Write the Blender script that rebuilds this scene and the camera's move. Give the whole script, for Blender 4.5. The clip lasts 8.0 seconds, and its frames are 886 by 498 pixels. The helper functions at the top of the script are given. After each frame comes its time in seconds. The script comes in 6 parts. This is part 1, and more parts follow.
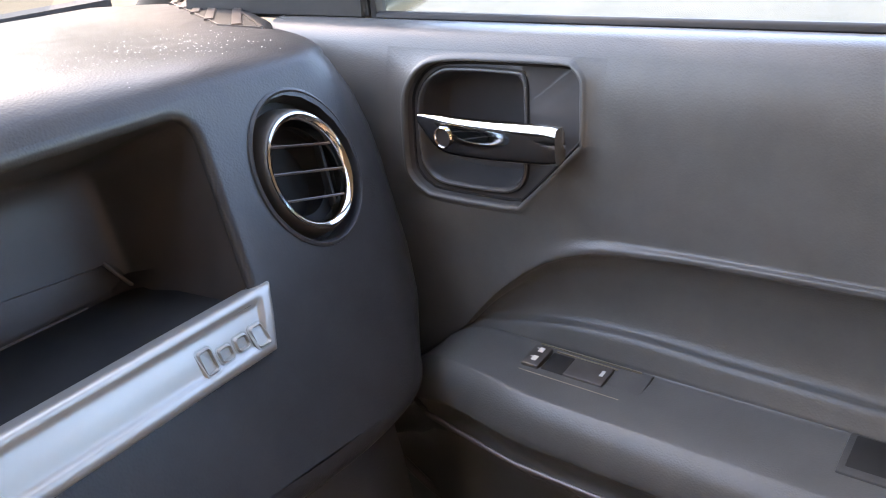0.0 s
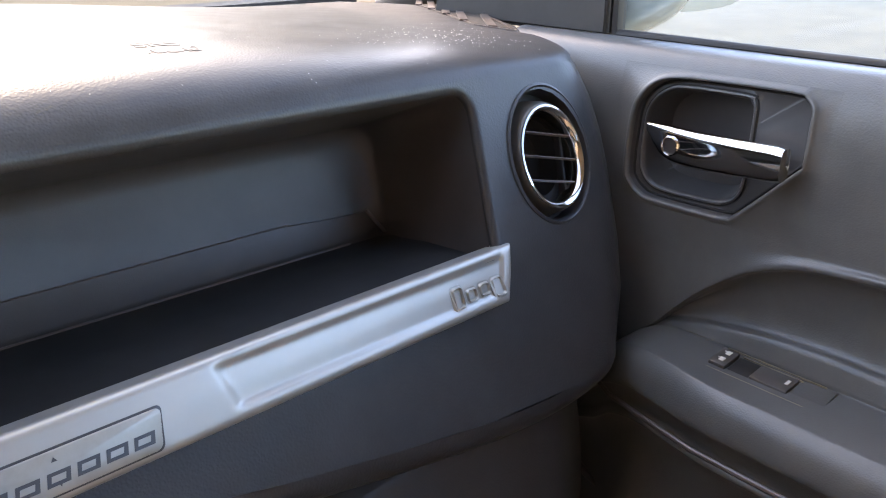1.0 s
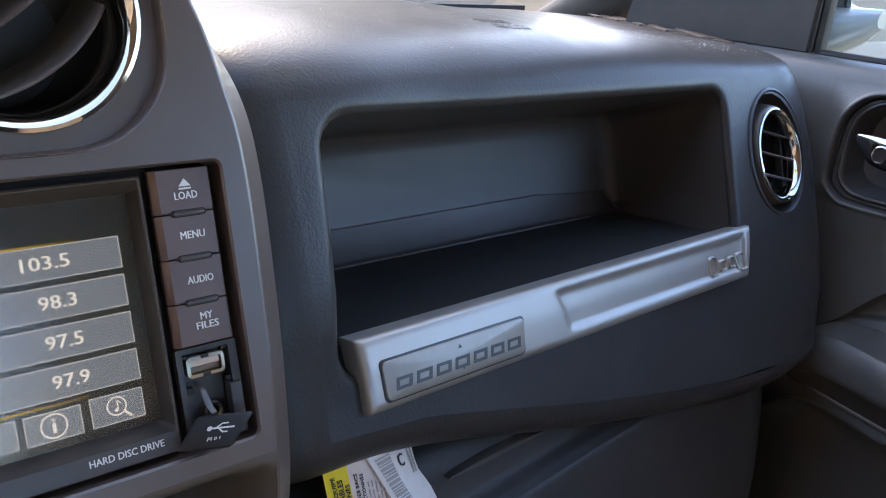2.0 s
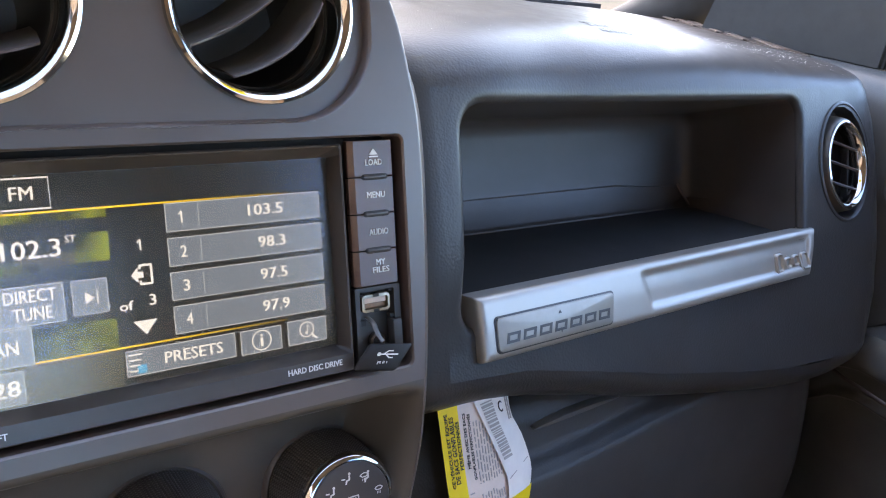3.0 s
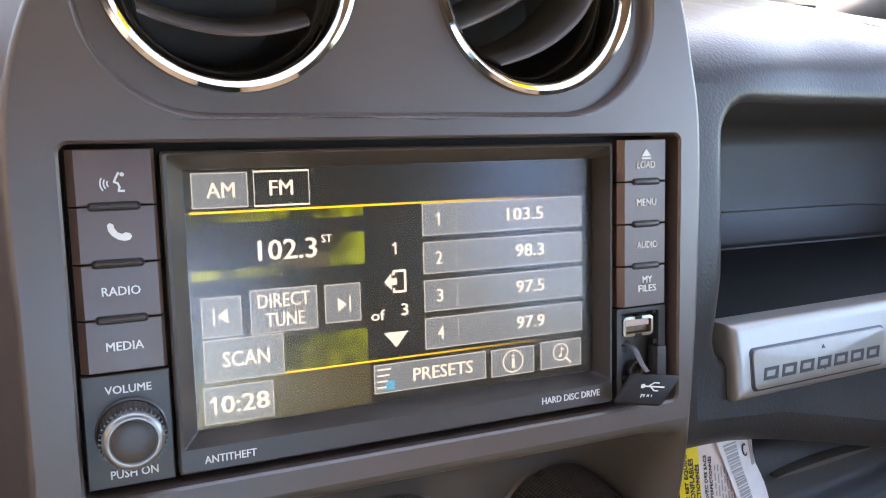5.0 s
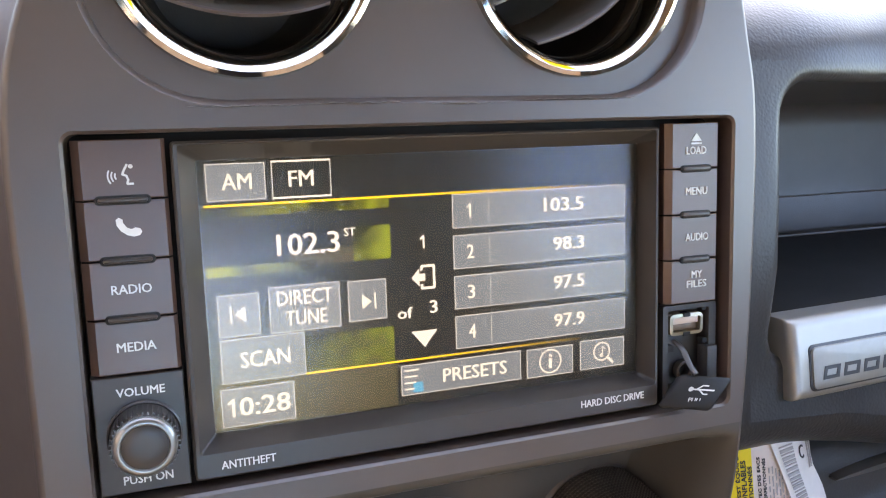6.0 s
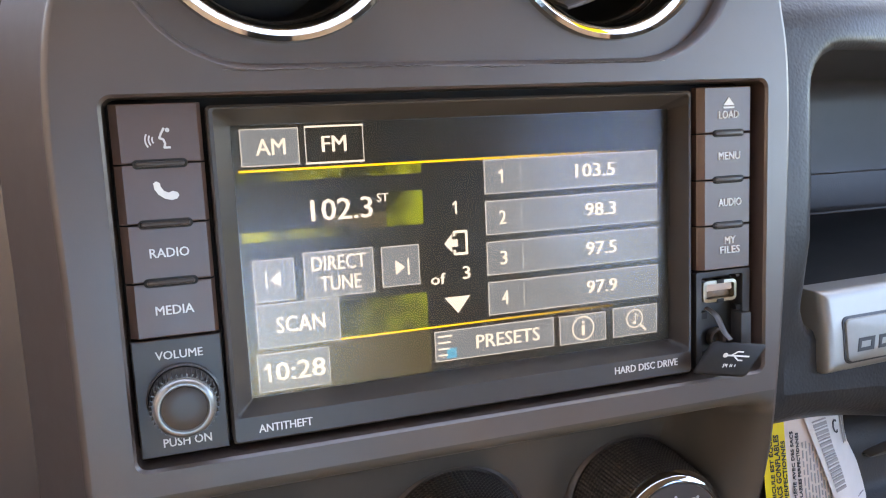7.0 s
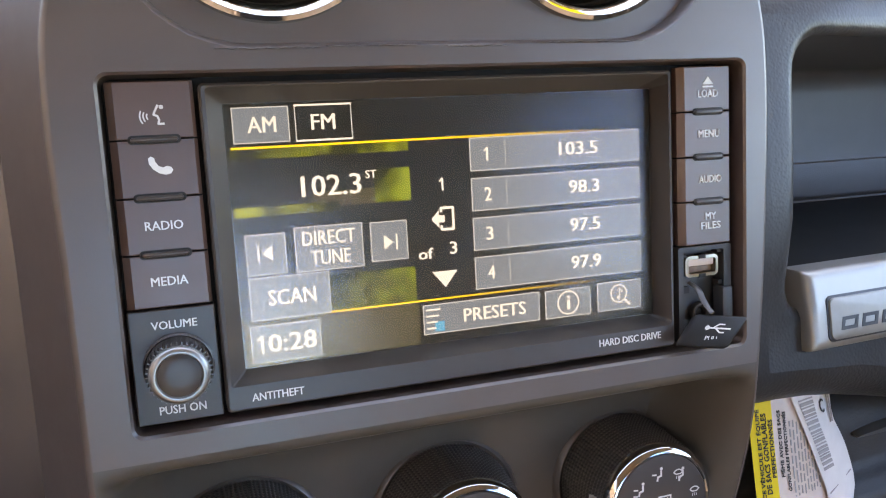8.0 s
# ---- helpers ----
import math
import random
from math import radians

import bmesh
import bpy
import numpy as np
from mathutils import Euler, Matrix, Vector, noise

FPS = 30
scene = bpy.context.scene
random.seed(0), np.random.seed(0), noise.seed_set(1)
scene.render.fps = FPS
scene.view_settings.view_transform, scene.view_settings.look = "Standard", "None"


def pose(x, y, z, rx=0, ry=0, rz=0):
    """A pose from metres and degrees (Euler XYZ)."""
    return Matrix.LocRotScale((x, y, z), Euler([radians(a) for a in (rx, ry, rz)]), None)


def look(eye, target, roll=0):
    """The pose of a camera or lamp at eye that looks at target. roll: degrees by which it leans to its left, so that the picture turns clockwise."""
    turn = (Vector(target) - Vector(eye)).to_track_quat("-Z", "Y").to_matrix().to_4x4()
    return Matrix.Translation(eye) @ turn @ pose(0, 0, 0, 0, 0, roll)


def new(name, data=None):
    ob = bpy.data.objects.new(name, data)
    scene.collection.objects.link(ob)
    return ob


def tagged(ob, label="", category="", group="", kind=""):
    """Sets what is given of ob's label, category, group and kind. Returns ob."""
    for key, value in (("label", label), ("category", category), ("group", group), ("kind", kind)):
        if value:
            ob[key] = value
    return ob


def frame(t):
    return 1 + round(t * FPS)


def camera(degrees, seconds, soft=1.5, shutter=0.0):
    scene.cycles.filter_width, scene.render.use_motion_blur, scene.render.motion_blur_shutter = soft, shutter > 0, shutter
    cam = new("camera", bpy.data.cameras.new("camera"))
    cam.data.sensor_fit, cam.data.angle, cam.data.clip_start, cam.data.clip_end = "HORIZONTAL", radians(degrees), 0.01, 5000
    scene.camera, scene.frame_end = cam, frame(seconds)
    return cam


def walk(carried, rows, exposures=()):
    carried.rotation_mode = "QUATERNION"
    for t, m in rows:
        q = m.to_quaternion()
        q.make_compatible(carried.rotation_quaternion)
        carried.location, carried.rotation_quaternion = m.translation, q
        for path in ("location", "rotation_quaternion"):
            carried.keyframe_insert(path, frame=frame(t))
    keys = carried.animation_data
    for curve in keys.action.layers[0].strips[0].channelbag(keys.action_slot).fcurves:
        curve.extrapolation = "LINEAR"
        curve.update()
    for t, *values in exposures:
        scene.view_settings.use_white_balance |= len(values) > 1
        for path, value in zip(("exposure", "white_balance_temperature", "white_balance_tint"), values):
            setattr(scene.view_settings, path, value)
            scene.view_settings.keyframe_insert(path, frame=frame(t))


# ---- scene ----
# The dash is built in a frame that leans with the radio's face; LEAN turns it to true up.
P0 = Vector((0, 0.3, 1.2))
LEAN = Matrix.Translation(P0) @ Matrix.Rotation(radians(-17.3), 4, "X") @ Matrix.Translation(-P0)
UPRIGHT = Matrix.Identity(4)

cam = camera(57.8, 8.0, soft=1.1)
PATH = [
    (0, (0.037, -0.024, 1.263), (1.446, 1.32, 0.807), -19.2),
    (0.5, (-0.024, -0.018, 1.26), (1.283, 1.45, 0.891), -15.1),
    (1, (-0.069, -0.027, 1.261), (1.149, 1.529, 0.95), -11.6),
    (1.5, (-0.154, -0.004, 1.263), (1.017, 1.595, 0.998), -9.4),
    (2, (-0.253, 0.021, 1.255), (0.927, 1.617, 1.009), -6.6),
    (2.2, (-0.286, 0.025, 1.261), (0.896, 1.617, 1.006), -4.7),
    (3.3, (-0.336, -0.007, 1.257), (0.743, 1.654, 0.979), -2.6),
    (3.5, (-0.348, 0.0, 1.252), (0.703, 1.682, 0.989), -2.8),
    (4, (-0.359, 0.022, 1.24), (0.634, 1.74, 0.995), -3.5),
    (4.5, (-0.355, 0.04, 1.237), (0.555, 1.808, 1.016), -3.8),
    (4.7, (-0.352, 0.045, 1.25), (0.503, 1.839, 1.03), -2.6),
    (5.8, (-0.333, 0.07, 1.26), (0.363, 1.924, 0.98), -1.6),
    (6, (-0.333, 0.07, 1.257), (0.339, 1.932, 0.978), -1.8),
    (6.5, (-0.335, 0.072, 1.251), (0.308, 1.944, 0.967), -1.9),
    (7, (-0.338, 0.07, 1.247), (0.289, 1.948, 0.964), -2.6),
    (7.5, (-0.338, 0.06, 1.243), (0.288, 1.939, 0.962), -2.9),
    (8, (-0.337, 0.06, 1.238), (0.288, 1.94, 0.969), -3.1),
]
walk(cam, [(t, LEAN @ look(eye, target, roll)) for t, eye, target, roll in PATH],
     [(0.0, 4.65, 10000, 21), (1.0, 4.35, 10000, 21), (1.6, 3.85, 8700, 19), (2.0, 3.74, 8500, 19), (2.2, 3.83, 8500, 19), (3.5, 4.25, 8900, 20), (6.0, 4.48, 10300, 22), (8.0, 4.42, 10300, 22)])

# ---- light ----
SUN_AZ, SUN_EL = radians(18), radians(41)   # to the right of straight ahead; above the horizon
world = bpy.data.worlds.new("sky")
scene.world = world
world.use_nodes = True
wn = world.node_tree
sky = wn.nodes.new("ShaderNodeTexSky")
sky.sky_type = "NISHITA"
sky.sun_disc = False
sky.sun_elevation, sky.sun_rotation = SUN_EL, SUN_AZ
sky.air_density, sky.dust_density = 0.9, 0.6
back = wn.nodes["Background"]
wn.links.new(sky.outputs[0], back.inputs[0])
back.inputs[1].default_value = 0.15
sun = new("sun", bpy.data.lights.new("sun", "SUN"))
sun.data.energy, sun.data.angle, sun.data.color = 0.13, radians(0.6), (1.0, 0.96, 0.90)
toward = Vector((math.sin(SUN_AZ) * math.cos(SUN_EL), math.cos(SUN_AZ) * math.cos(SUN_EL), math.sin(SUN_EL)))
sun.matrix_basis = Matrix.Translation(toward * 20) @ toward.to_track_quat("Z", "Y").to_matrix().to_4x4()


# ---- materials ----
def material(name, color, rough, metal=0.0, grain=0.0, grain_size=0.001, vary=0.0, vary_size=0.05, spec=0.5, emit=0.0, coat=0.0, cells=False, rough_vary=0.0):
    """A surface with fine relief (grain), and colour and gloss that vary over a larger scale."""
    m = bpy.data.materials.new(name)
    m.use_nodes = True
    nt = m.node_tree
    b = nt.nodes["Principled BSDF"]
    b.inputs["Base Color"].default_value = (*color, 1)
    b.inputs["Roughness"].default_value = rough
    b.inputs["Metallic"].default_value = metal
    b.inputs["Specular IOR Level"].default_value = spec
    if coat:
        b.inputs["Coat Weight"].default_value = coat
        b.inputs["Coat Roughness"].default_value = 0.08
    if emit:
        b.inputs["Emission Color"].default_value = (*color, 1)
        b.inputs["Emission Strength"].default_value = emit
    co = nt.nodes.new("ShaderNodeTexCoord")
    if grain:
        if cells:
            n = nt.nodes.new("ShaderNodeTexVoronoi")
            n.feature = "SMOOTH_F1"
            n.inputs["Scale"].default_value = 1 / grain_size
            out = n.outputs["Distance"]
        else:
            n = nt.nodes.new("ShaderNodeTexNoise")
            n.inputs["Scale"].default_value = 1 / grain_size
            n.inputs["Detail"].default_value = 3
            out = n.outputs["Fac"]
        nt.links.new(co.outputs["Object"], n.inputs["Vector"])
        bump = nt.nodes.new("ShaderNodeBump")
        bump.inputs["Strength"].default_value = grain
        bump.inputs["Distance"].default_value = grain_size * 0.3
        nt.links.new(out, bump.inputs["Height"])
        nt.links.new(bump.outputs[0], b.inputs["Normal"])
    if vary or rough_vary:
        n = nt.nodes.new("ShaderNodeTexNoise")
        n.inputs["Scale"].default_value = 1 / vary_size
        n.inputs["Detail"].default_value = 6
        n.inputs["Roughness"].default_value = 0.65
        nt.links.new(co.outputs["Object"], n.inputs["Vector"])
        if vary:
            ramp = nt.nodes.new("ShaderNodeMapRange")
            ramp.inputs[1].default_value, ramp.inputs[2].default_value = 0.3, 0.7
            ramp.inputs[3].default_value, ramp.inputs[4].default_value = 1 - vary, 1 + vary
            nt.links.new(n.outputs["Fac"], ramp.inputs[0])
            mul = nt.nodes.new("ShaderNodeVectorMath")
            mul.operation = "SCALE"
            mul.inputs[0].default_value = color
            nt.links.new(ramp.outputs[0], mul.inputs["Scale"])
            nt.links.new(mul.outputs[0], b.inputs["Base Color"])
        if rough_vary:
            rr = nt.nodes.new("ShaderNodeMapRange")
            rr.inputs[1].default_value, rr.inputs[2].default_value = 0.3, 0.7
            rr.inputs[3].default_value, rr.inputs[4].default_value = rough - rough_vary, rough + rough_vary
            nt.links.new(n.outputs["Fac"], rr.inputs[0])
            nt.links.new(rr.outputs[0], b.inputs["Roughness"])
    return m


def clear(name, rough, tint=(1, 1, 1), ior=1.45):
    """Thin clear sheet: lets light through, with a reflection that grows at grazing angles."""
    m = bpy.data.materials.new(name)
    m.use_nodes = True
    nt = m.node_tree
    nt.nodes.remove(nt.nodes["Principled BSDF"])
    t, g, mix, lw, power, fr = (nt.nodes.new(k) for k in ("ShaderNodeBsdfTransparent", "ShaderNodeBsdfGlossy", "ShaderNodeMixShader", "ShaderNodeLayerWeight", "ShaderNodeMath", "ShaderNodeMapRange"))
    t.inputs[0].default_value = (*tint, 1)
    g.inputs["Roughness"].default_value = rough
    lw.inputs[0].default_value = 0.5
    power.operation = "POWER"
    power.inputs[1].default_value = 5.0
    nt.links.new(lw.outputs["Facing"], power.inputs[0])
    nt.links.new(power.outputs[0], fr.inputs[0])
    fr.inputs[3].default_value, fr.inputs[4].default_value = ((ior - 1) / (ior + 1)) ** 2, 1.0
    nt.links.new(fr.outputs[0], mix.inputs[0])
    nt.links.new(t.outputs[0], mix.inputs[1])
    nt.links.new(g.outputs[0], mix.inputs[2])
    nt.links.new(mix.outputs[0], nt.nodes["Material Output"].inputs[0])
    return m


DASH = material("dash_vinyl", (0.033, 0.0322, 0.033), 0.36, grain=0.34, grain_size=0.0014, vary=0.14, vary_size=0.03, cells=True, rough_vary=0.06, spec=0.24)
SMOOTH = material("bezel_plastic", (0.062, 0.043, 0.037), 0.37, grain=0.12, grain_size=0.0005, vary=0.08, vary_size=0.02, rough_vary=0.03, spec=0.95)
DOORP = material("door_vinyl", (0.088, 0.089, 0.087), 0.36, grain=0.34, grain_size=0.0012, vary=0.12, vary_size=0.04, cells=True, rough_vary=0.05)
PANEL = material("climate_plastic", (0.058, 0.050, 0.043), 0.4, grain=0.12, grain_size=0.0005, vary=0.08, vary_size=0.02, rough_vary=0.04)
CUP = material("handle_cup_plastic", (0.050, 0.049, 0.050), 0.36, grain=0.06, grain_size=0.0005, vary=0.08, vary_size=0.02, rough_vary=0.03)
DARK = material("dark_plastic", (0.033, 0.032, 0.032), 0.5, grain=0.2, grain_size=0.0008, vary=0.15, vary_size=0.02)
LOWER = material("lower_plastic", (0.044, 0.0437, 0.043), 0.5, spec=0.4, grain=0.3, grain_size=0.0012, vary=0.15, vary_size=0.04, cells=True)
BIN = material("bin_plastic", (0.044, 0.039, 0.038), 0.42, spec=0.45, grain=0.25, grain_size=0.001, vary=0.12, vary_size=0.03)
RUBBER = material("rubber_mat", (0.021, 0.0205, 0.021), 0.6, grain=0.2, grain_size=0.0006, vary=0.2, vary_size=0.03, spec=0.2)
GAP = material("gap_black", (0.019, 0.0185, 0.0185), 0.6, vary=0.2, spec=0.25)
SILVER = material("silver_paint", (0.31, 0.295, 0.272), 0.38, metal=0.55, grain=0.06, grain_size=0.0003, vary=0.04, vary_size=0.03, rough_vary=0.04)
BADGE = material("badge_silver", (0.26, 0.25, 0.225), 0.4, metal=0.4, grain=0.08, grain_size=0.0004, vary=0.08, vary_size=0.01)
BADGE_DARK = material("badge_dark", (0.04, 0.04, 0.043), 0.35, metal=0.3, vary=0.1)
CHROME = material("chrome", (0.56, 0.545, 0.52), 0.07, metal=1.0, rough_vary=0.03, vary=0.02, vary_size=0.01)
KNOB_RIM = material("knob_rim_metal", (0.27, 0.262, 0.25), 0.3, metal=0.8, vary=0.05, vary_size=0.005)
BUTTON = material("button_plastic", (0.088, 0.049, 0.039), 0.36, grain=0.08, grain_size=0.0004, vary=0.08, vary_size=0.01, rough_vary=0.03, spec=0.75)
FACE = material("radio_face", (0.044, 0.037, 0.034), 0.36, grain=0.05, grain_size=0.0004, vary=0.08, vary_size=0.015, rough_vary=0.03)
KNOB = material("knob_plastic", (0.060, 0.054, 0.051), 0.34, grain=0.1, grain_size=0.0004, vary=0.1, vary_size=0.01, spec=0.7)
PRINT = material("white_print", (0.66, 0.65, 0.62), 0.5, vary=0.05, vary_size=0.002)
PRINT_RED = material("red_print", (0.65, 0.05, 0.04), 0.5, vary=0.05, vary_size=0.002)
PRINT_BLUE = material("blue_print", (0.1, 0.42, 0.62), 0.5, vary=0.05, vary_size=0.002)
STEEL = material("usb_steel", (0.40, 0.345, 0.26), 0.38, metal=1.0, vary=0.05, vary_size=0.003)
USBPINK = material("usb_tongue_face", (0.55, 0.43, 0.36), 0.4, vary=0.05)
USBBROWN = material("usb_contact_brown", (0.16, 0.10, 0.06), 0.4, vary=0.2, vary_size=0.002)
PAPER = material("white_paper", (0.74, 0.72, 0.68), 0.6, grain=0.1, grain_size=0.002, vary=0.05, vary_size=0.01)
PINK = material("inner_paper", (0.72, 0.60, 0.52), 0.6, grain=0.1, grain_size=0.002, vary=0.05, vary_size=0.01)
YELLOW = material("yellow_paper", (0.86, 0.62, 0.015), 0.55, grain=0.1, grain_size=0.002, vary=0.05, vary_size=0.01)
INK = material("black_ink", (0.03, 0.03, 0.03), 0.6, vary=0.1)
INK_GREY = material("grey_ink", (0.36, 0.34, 0.32), 0.6, vary=0.1)
GLUE = material("dried_glue", (0.10, 0.088, 0.085), 0.36, spec=0.6, grain=0.5, grain_size=0.0008, vary=0.3, vary_size=0.003)
SCREEN = material("screen_black", (0.01, 0.01, 0.01), 0.4, vary=0.1)
COVER = clear("screen_cover", 0.2, ior=1.36)
GLASS = clear("window_glass", 0.02, tint=(0.76, 0.88, 0.98), ior=1.45)
REAR_GLASS = clear("rear_window_glass", 0.02, tint=(0.50, 0.70, 0.92), ior=1.45)
DARK_GLASS = clear("driver_window_glass", 0.02, tint=(0.90, 0.88, 0.84), ior=1.45)
SCREEN_GLASS = clear("windscreen_glass", 0.02, tint=(0.68, 0.76, 0.81), ior=1.45)
SEAT = material("seat_cloth", (0.50, 0.34, 0.22), 0.85, grain=0.5, grain_size=0.002, vary=0.15, vary_size=0.05)
HEADLINER = material("headliner_cloth", (0.72, 0.55, 0.39), 0.9, grain=0.4, grain_size=0.002, vary=0.08, vary_size=0.1)
CARPET = material("carpet", (0.035, 0.034, 0.034), 0.95, grain=0.6, grain_size=0.003, vary=0.25, vary_size=0.03)
BODY = material("body_paint", (0.45, 0.42, 0.36), 0.25, metal=0.2, coat=1.0, vary=0.03, vary_size=0.2)
MIRROR = material("mirror_glass", (0.85, 0.86, 0.86), 0.02, metal=1.0, vary=0.01)
FAR_WALL = material("far_wall", (0.10, 0.080, 0.055), 0.9, grain=0.3, grain_size=0.1, vary=0.2, vary_size=2.0)
BOUNCE_WALL = material("bounce_wall", (0.47, 0.335, 0.24), 0.9, grain=0.3, grain_size=0.1, vary=0.2, vary_size=2.0)
CONCRETE = material("concrete", (0.125, 0.084, 0.043), 0.9, grain=0.4, grain_size=0.02, vary=0.16, vary_size=0.7)


def glow(name, color, strength):
    m = material(name, color, 0.4, emit=strength, vary=0.0, spec=0.0)
    m.node_tree.nodes["Principled BSDF"].inputs["Base Color"].default_value = (0.02, 0.02, 0.02, 1)
    return m


def glow_fade(name, color, strength, x0, x1, least=0.12, most=1.35):
    """A lit field that fades from x0 (bright) to x1 (dark)."""
    m = glow(name, color, strength)
    nt = m.node_tree
    b = nt.nodes["Principled BSDF"]
    co, sep, ramp = nt.nodes.new("ShaderNodeTexCoord"), nt.nodes.new("ShaderNodeSeparateXYZ"), nt.nodes.new("ShaderNodeMapRange")
    nt.links.new(co.outputs["Object"], sep.inputs[0])
    nt.links.new(sep.outputs[0], ramp.inputs[0])
    ramp.inputs[1].default_value, ramp.inputs[2].default_value = x0, x1
    ramp.inputs[3].default_value, ramp.inputs[4].default_value = strength, 0.0
    cloud, soft, both = nt.nodes.new("ShaderNodeTexNoise"), nt.nodes.new("ShaderNodeMapRange"), nt.nodes.new("ShaderNodeMath")
    cloud.inputs["Scale"].default_value, cloud.inputs["Detail"].default_value = 110.0, 1.0
    nt.links.new(co.outputs["Object"], cloud.inputs["Vector"])
    nt.links.new(cloud.outputs[0], soft.inputs[0])
    soft.inputs[1].default_value, soft.inputs[2].default_value = 0.36, 0.66
    soft.inputs[3].default_value, soft.inputs[4].default_value = least, most
    both.operation = "MULTIPLY"
    nt.links.new(ramp.outputs[0], both.inputs[0])
    nt.links.new(soft.outputs[0], both.inputs[1])
    nt.links.new(both.outputs[0], b.inputs["Emission Strength"])
    b.inputs["Base Color"].default_value = (0.01, 0.01, 0.01, 1)
    return m


LCD_TILE = glow("lcd_tile", (0.25, 0.34, 0.46), 0.034)
LCD_EDGE = glow("lcd_tile_edge", (0.50, 0.58, 0.64), 0.062)
LCD_WHITE = glow("lcd_white", (0.86, 0.93, 0.97), 0.052)
LCD_OLIVE = glow("lcd_olive", (0.15, 0.15, 0.05), 0.02)
LCD_BLACK = glow("lcd_black", (0.02, 0.02, 0.015), 0.01)
LCD_BAND = glow_fade("lcd_band", (0.31, 0.42, 0.02), 0.042, -0.262, -0.335)
LCD_BAND_LEFT = glow_fade("lcd_band_left", (0.31, 0.42, 0.02), 0.042, -0.318, -0.282)
LCD_BLOCK = glow_fade("lcd_block", (0.27, 0.40, 0.02), 0.034, -0.262, -0.300)
LCD_RULE = glow_fade("lcd_rule", (0.9, 0.62, 0.03), 0.075, -0.26, -0.186, 1.0, 1.0)
LCD_BLUE = glow("lcd_blue", (0.05, 0.45, 0.85), 0.05)


# ---- helpers for meshes ----
BASE = {}


def thing(name, base=(0, 0, 0), label="", category="", group="", kind="", lean=True):
    ob = new(name)
    ob.empty_display_size = 0.02
    ob.matrix_basis = (LEAN if lean else UPRIGHT) @ Matrix.Translation(base)
    BASE[ob.name] = Vector(base)
    return tagged(ob, label, category, group, kind)


def to_mesh(name, bm, mats, smooth=True, angle=40):
    bmesh.ops.remove_doubles(bm, verts=bm.verts, dist=1e-6)
    bmesh.ops.recalc_face_normals(bm, faces=bm.faces)
    me = bpy.data.meshes.new(name)
    if smooth:
        for e in bm.edges:
            if len(e.link_faces) == 2 and e.calc_face_angle(0) > radians(angle):
                e.smooth = False
        for f in bm.faces:
            f.smooth = True
    bm.to_mesh(me)
    bm.free()
    for m in (mats if isinstance(mats, (list, tuple)) else [mats]):
        me.materials.append(m)
    return me


def part(name, bm, mats, parent, label="", smooth=True, angle=40, at=(0, 0, 0)):
    """One mesh object under a thing (an Empty) or under a part (a mesh)."""
    me = bm if isinstance(bm, bpy.types.Mesh) else to_mesh(name, bm, mats, smooth, angle)
    ob = new(name, me)
    ob.parent = parent
    ob.location = Vector(at) - BASE.get(parent.name, Vector())
    if label:
        ob["label"] = label
    return ob


def solo(name, bm, mats, label, category, group="", kind="", lean=True, smooth=True, angle=40):
    ob = new(name, to_mesh(name, bm, mats, smooth, angle))
    ob.matrix_basis = LEAN if lean else UPRIGHT
    return tagged(ob, label, category, group, kind)


def lerp(a, b, k):
    return a + (b - a) * k


def step(a, b, x):
    k = min(1.0, max(0.0, (x - a) / (b - a)))
    return k * k * (3 - 2 * k)


def table(points, x):
    """Piecewise smooth value through a few (x, value) points."""
    if x <= points[0][0]:
        return points[0][1]
    for i in range(len(points) - 1):
        (x0, v0), (x1, v1) = points[i], points[i + 1]
        if x <= x1:
            k = (x - x0) / (x1 - x0)
            m0 = (v1 - points[i - 1][1]) / (x1 - points[i - 1][0]) if i else (v1 - v0) / (x1 - x0)
            m1 = (points[i + 2][1] - v0) / (points[i + 2][0] - x0) if i + 2 < len(points) else (v1 - v0) / (x1 - x0)
            h = x1 - x0
            return (2*k**3 - 3*k**2 + 1) * v0 + (k**3 - 2*k**2 + k) * h * m0 + (-2*k**3 + 3*k**2) * v1 + (k**3 - k**2) * h * m1
    return points[-1][1]


def spline(points, n):
    """n points along a smooth curve through the given ones (any dimension)."""
    P = [Vector(p) for p in points]
    out = []
    for i in range(n):
        f = i * (len(P) - 1) / (n - 1)
        j = min(int(f), len(P) - 2)
        k = f - j
        a, b, c, d = P[max(j - 1, 0)], P[j], P[j + 1], P[min(j + 2, len(P) - 1)]
        out.append(0.5 * ((2 * b) + (c - a) * k + (2 * a - 5 * b + 4 * c - d) * k * k + (3 * b - a - 3 * c + d) * k ** 3))
    return out


def grid(bm, rows, close=False, skip=None):
    """Quads through rows of points."""
    vs = [[bm.verts.new(p) for p in r] for r in rows]
    for i in range(len(vs) - 1):
        n = len(vs[i])
        for j in range(n if close else n - 1):
            if skip and skip(i, j):
                continue
            bm.faces.new((vs[i][j], vs[i][(j + 1) % n], vs[i + 1][(j + 1) % n], vs[i + 1][j]))
    return vs


def cap(bm, loop):
    c = sum((v.co for v in loop), Vector()) / len(loop)
    m = bm.verts.new(c)
    for i in range(len(loop)):
        bm.faces.new((loop[i], loop[(i + 1) % len(loop)], m))


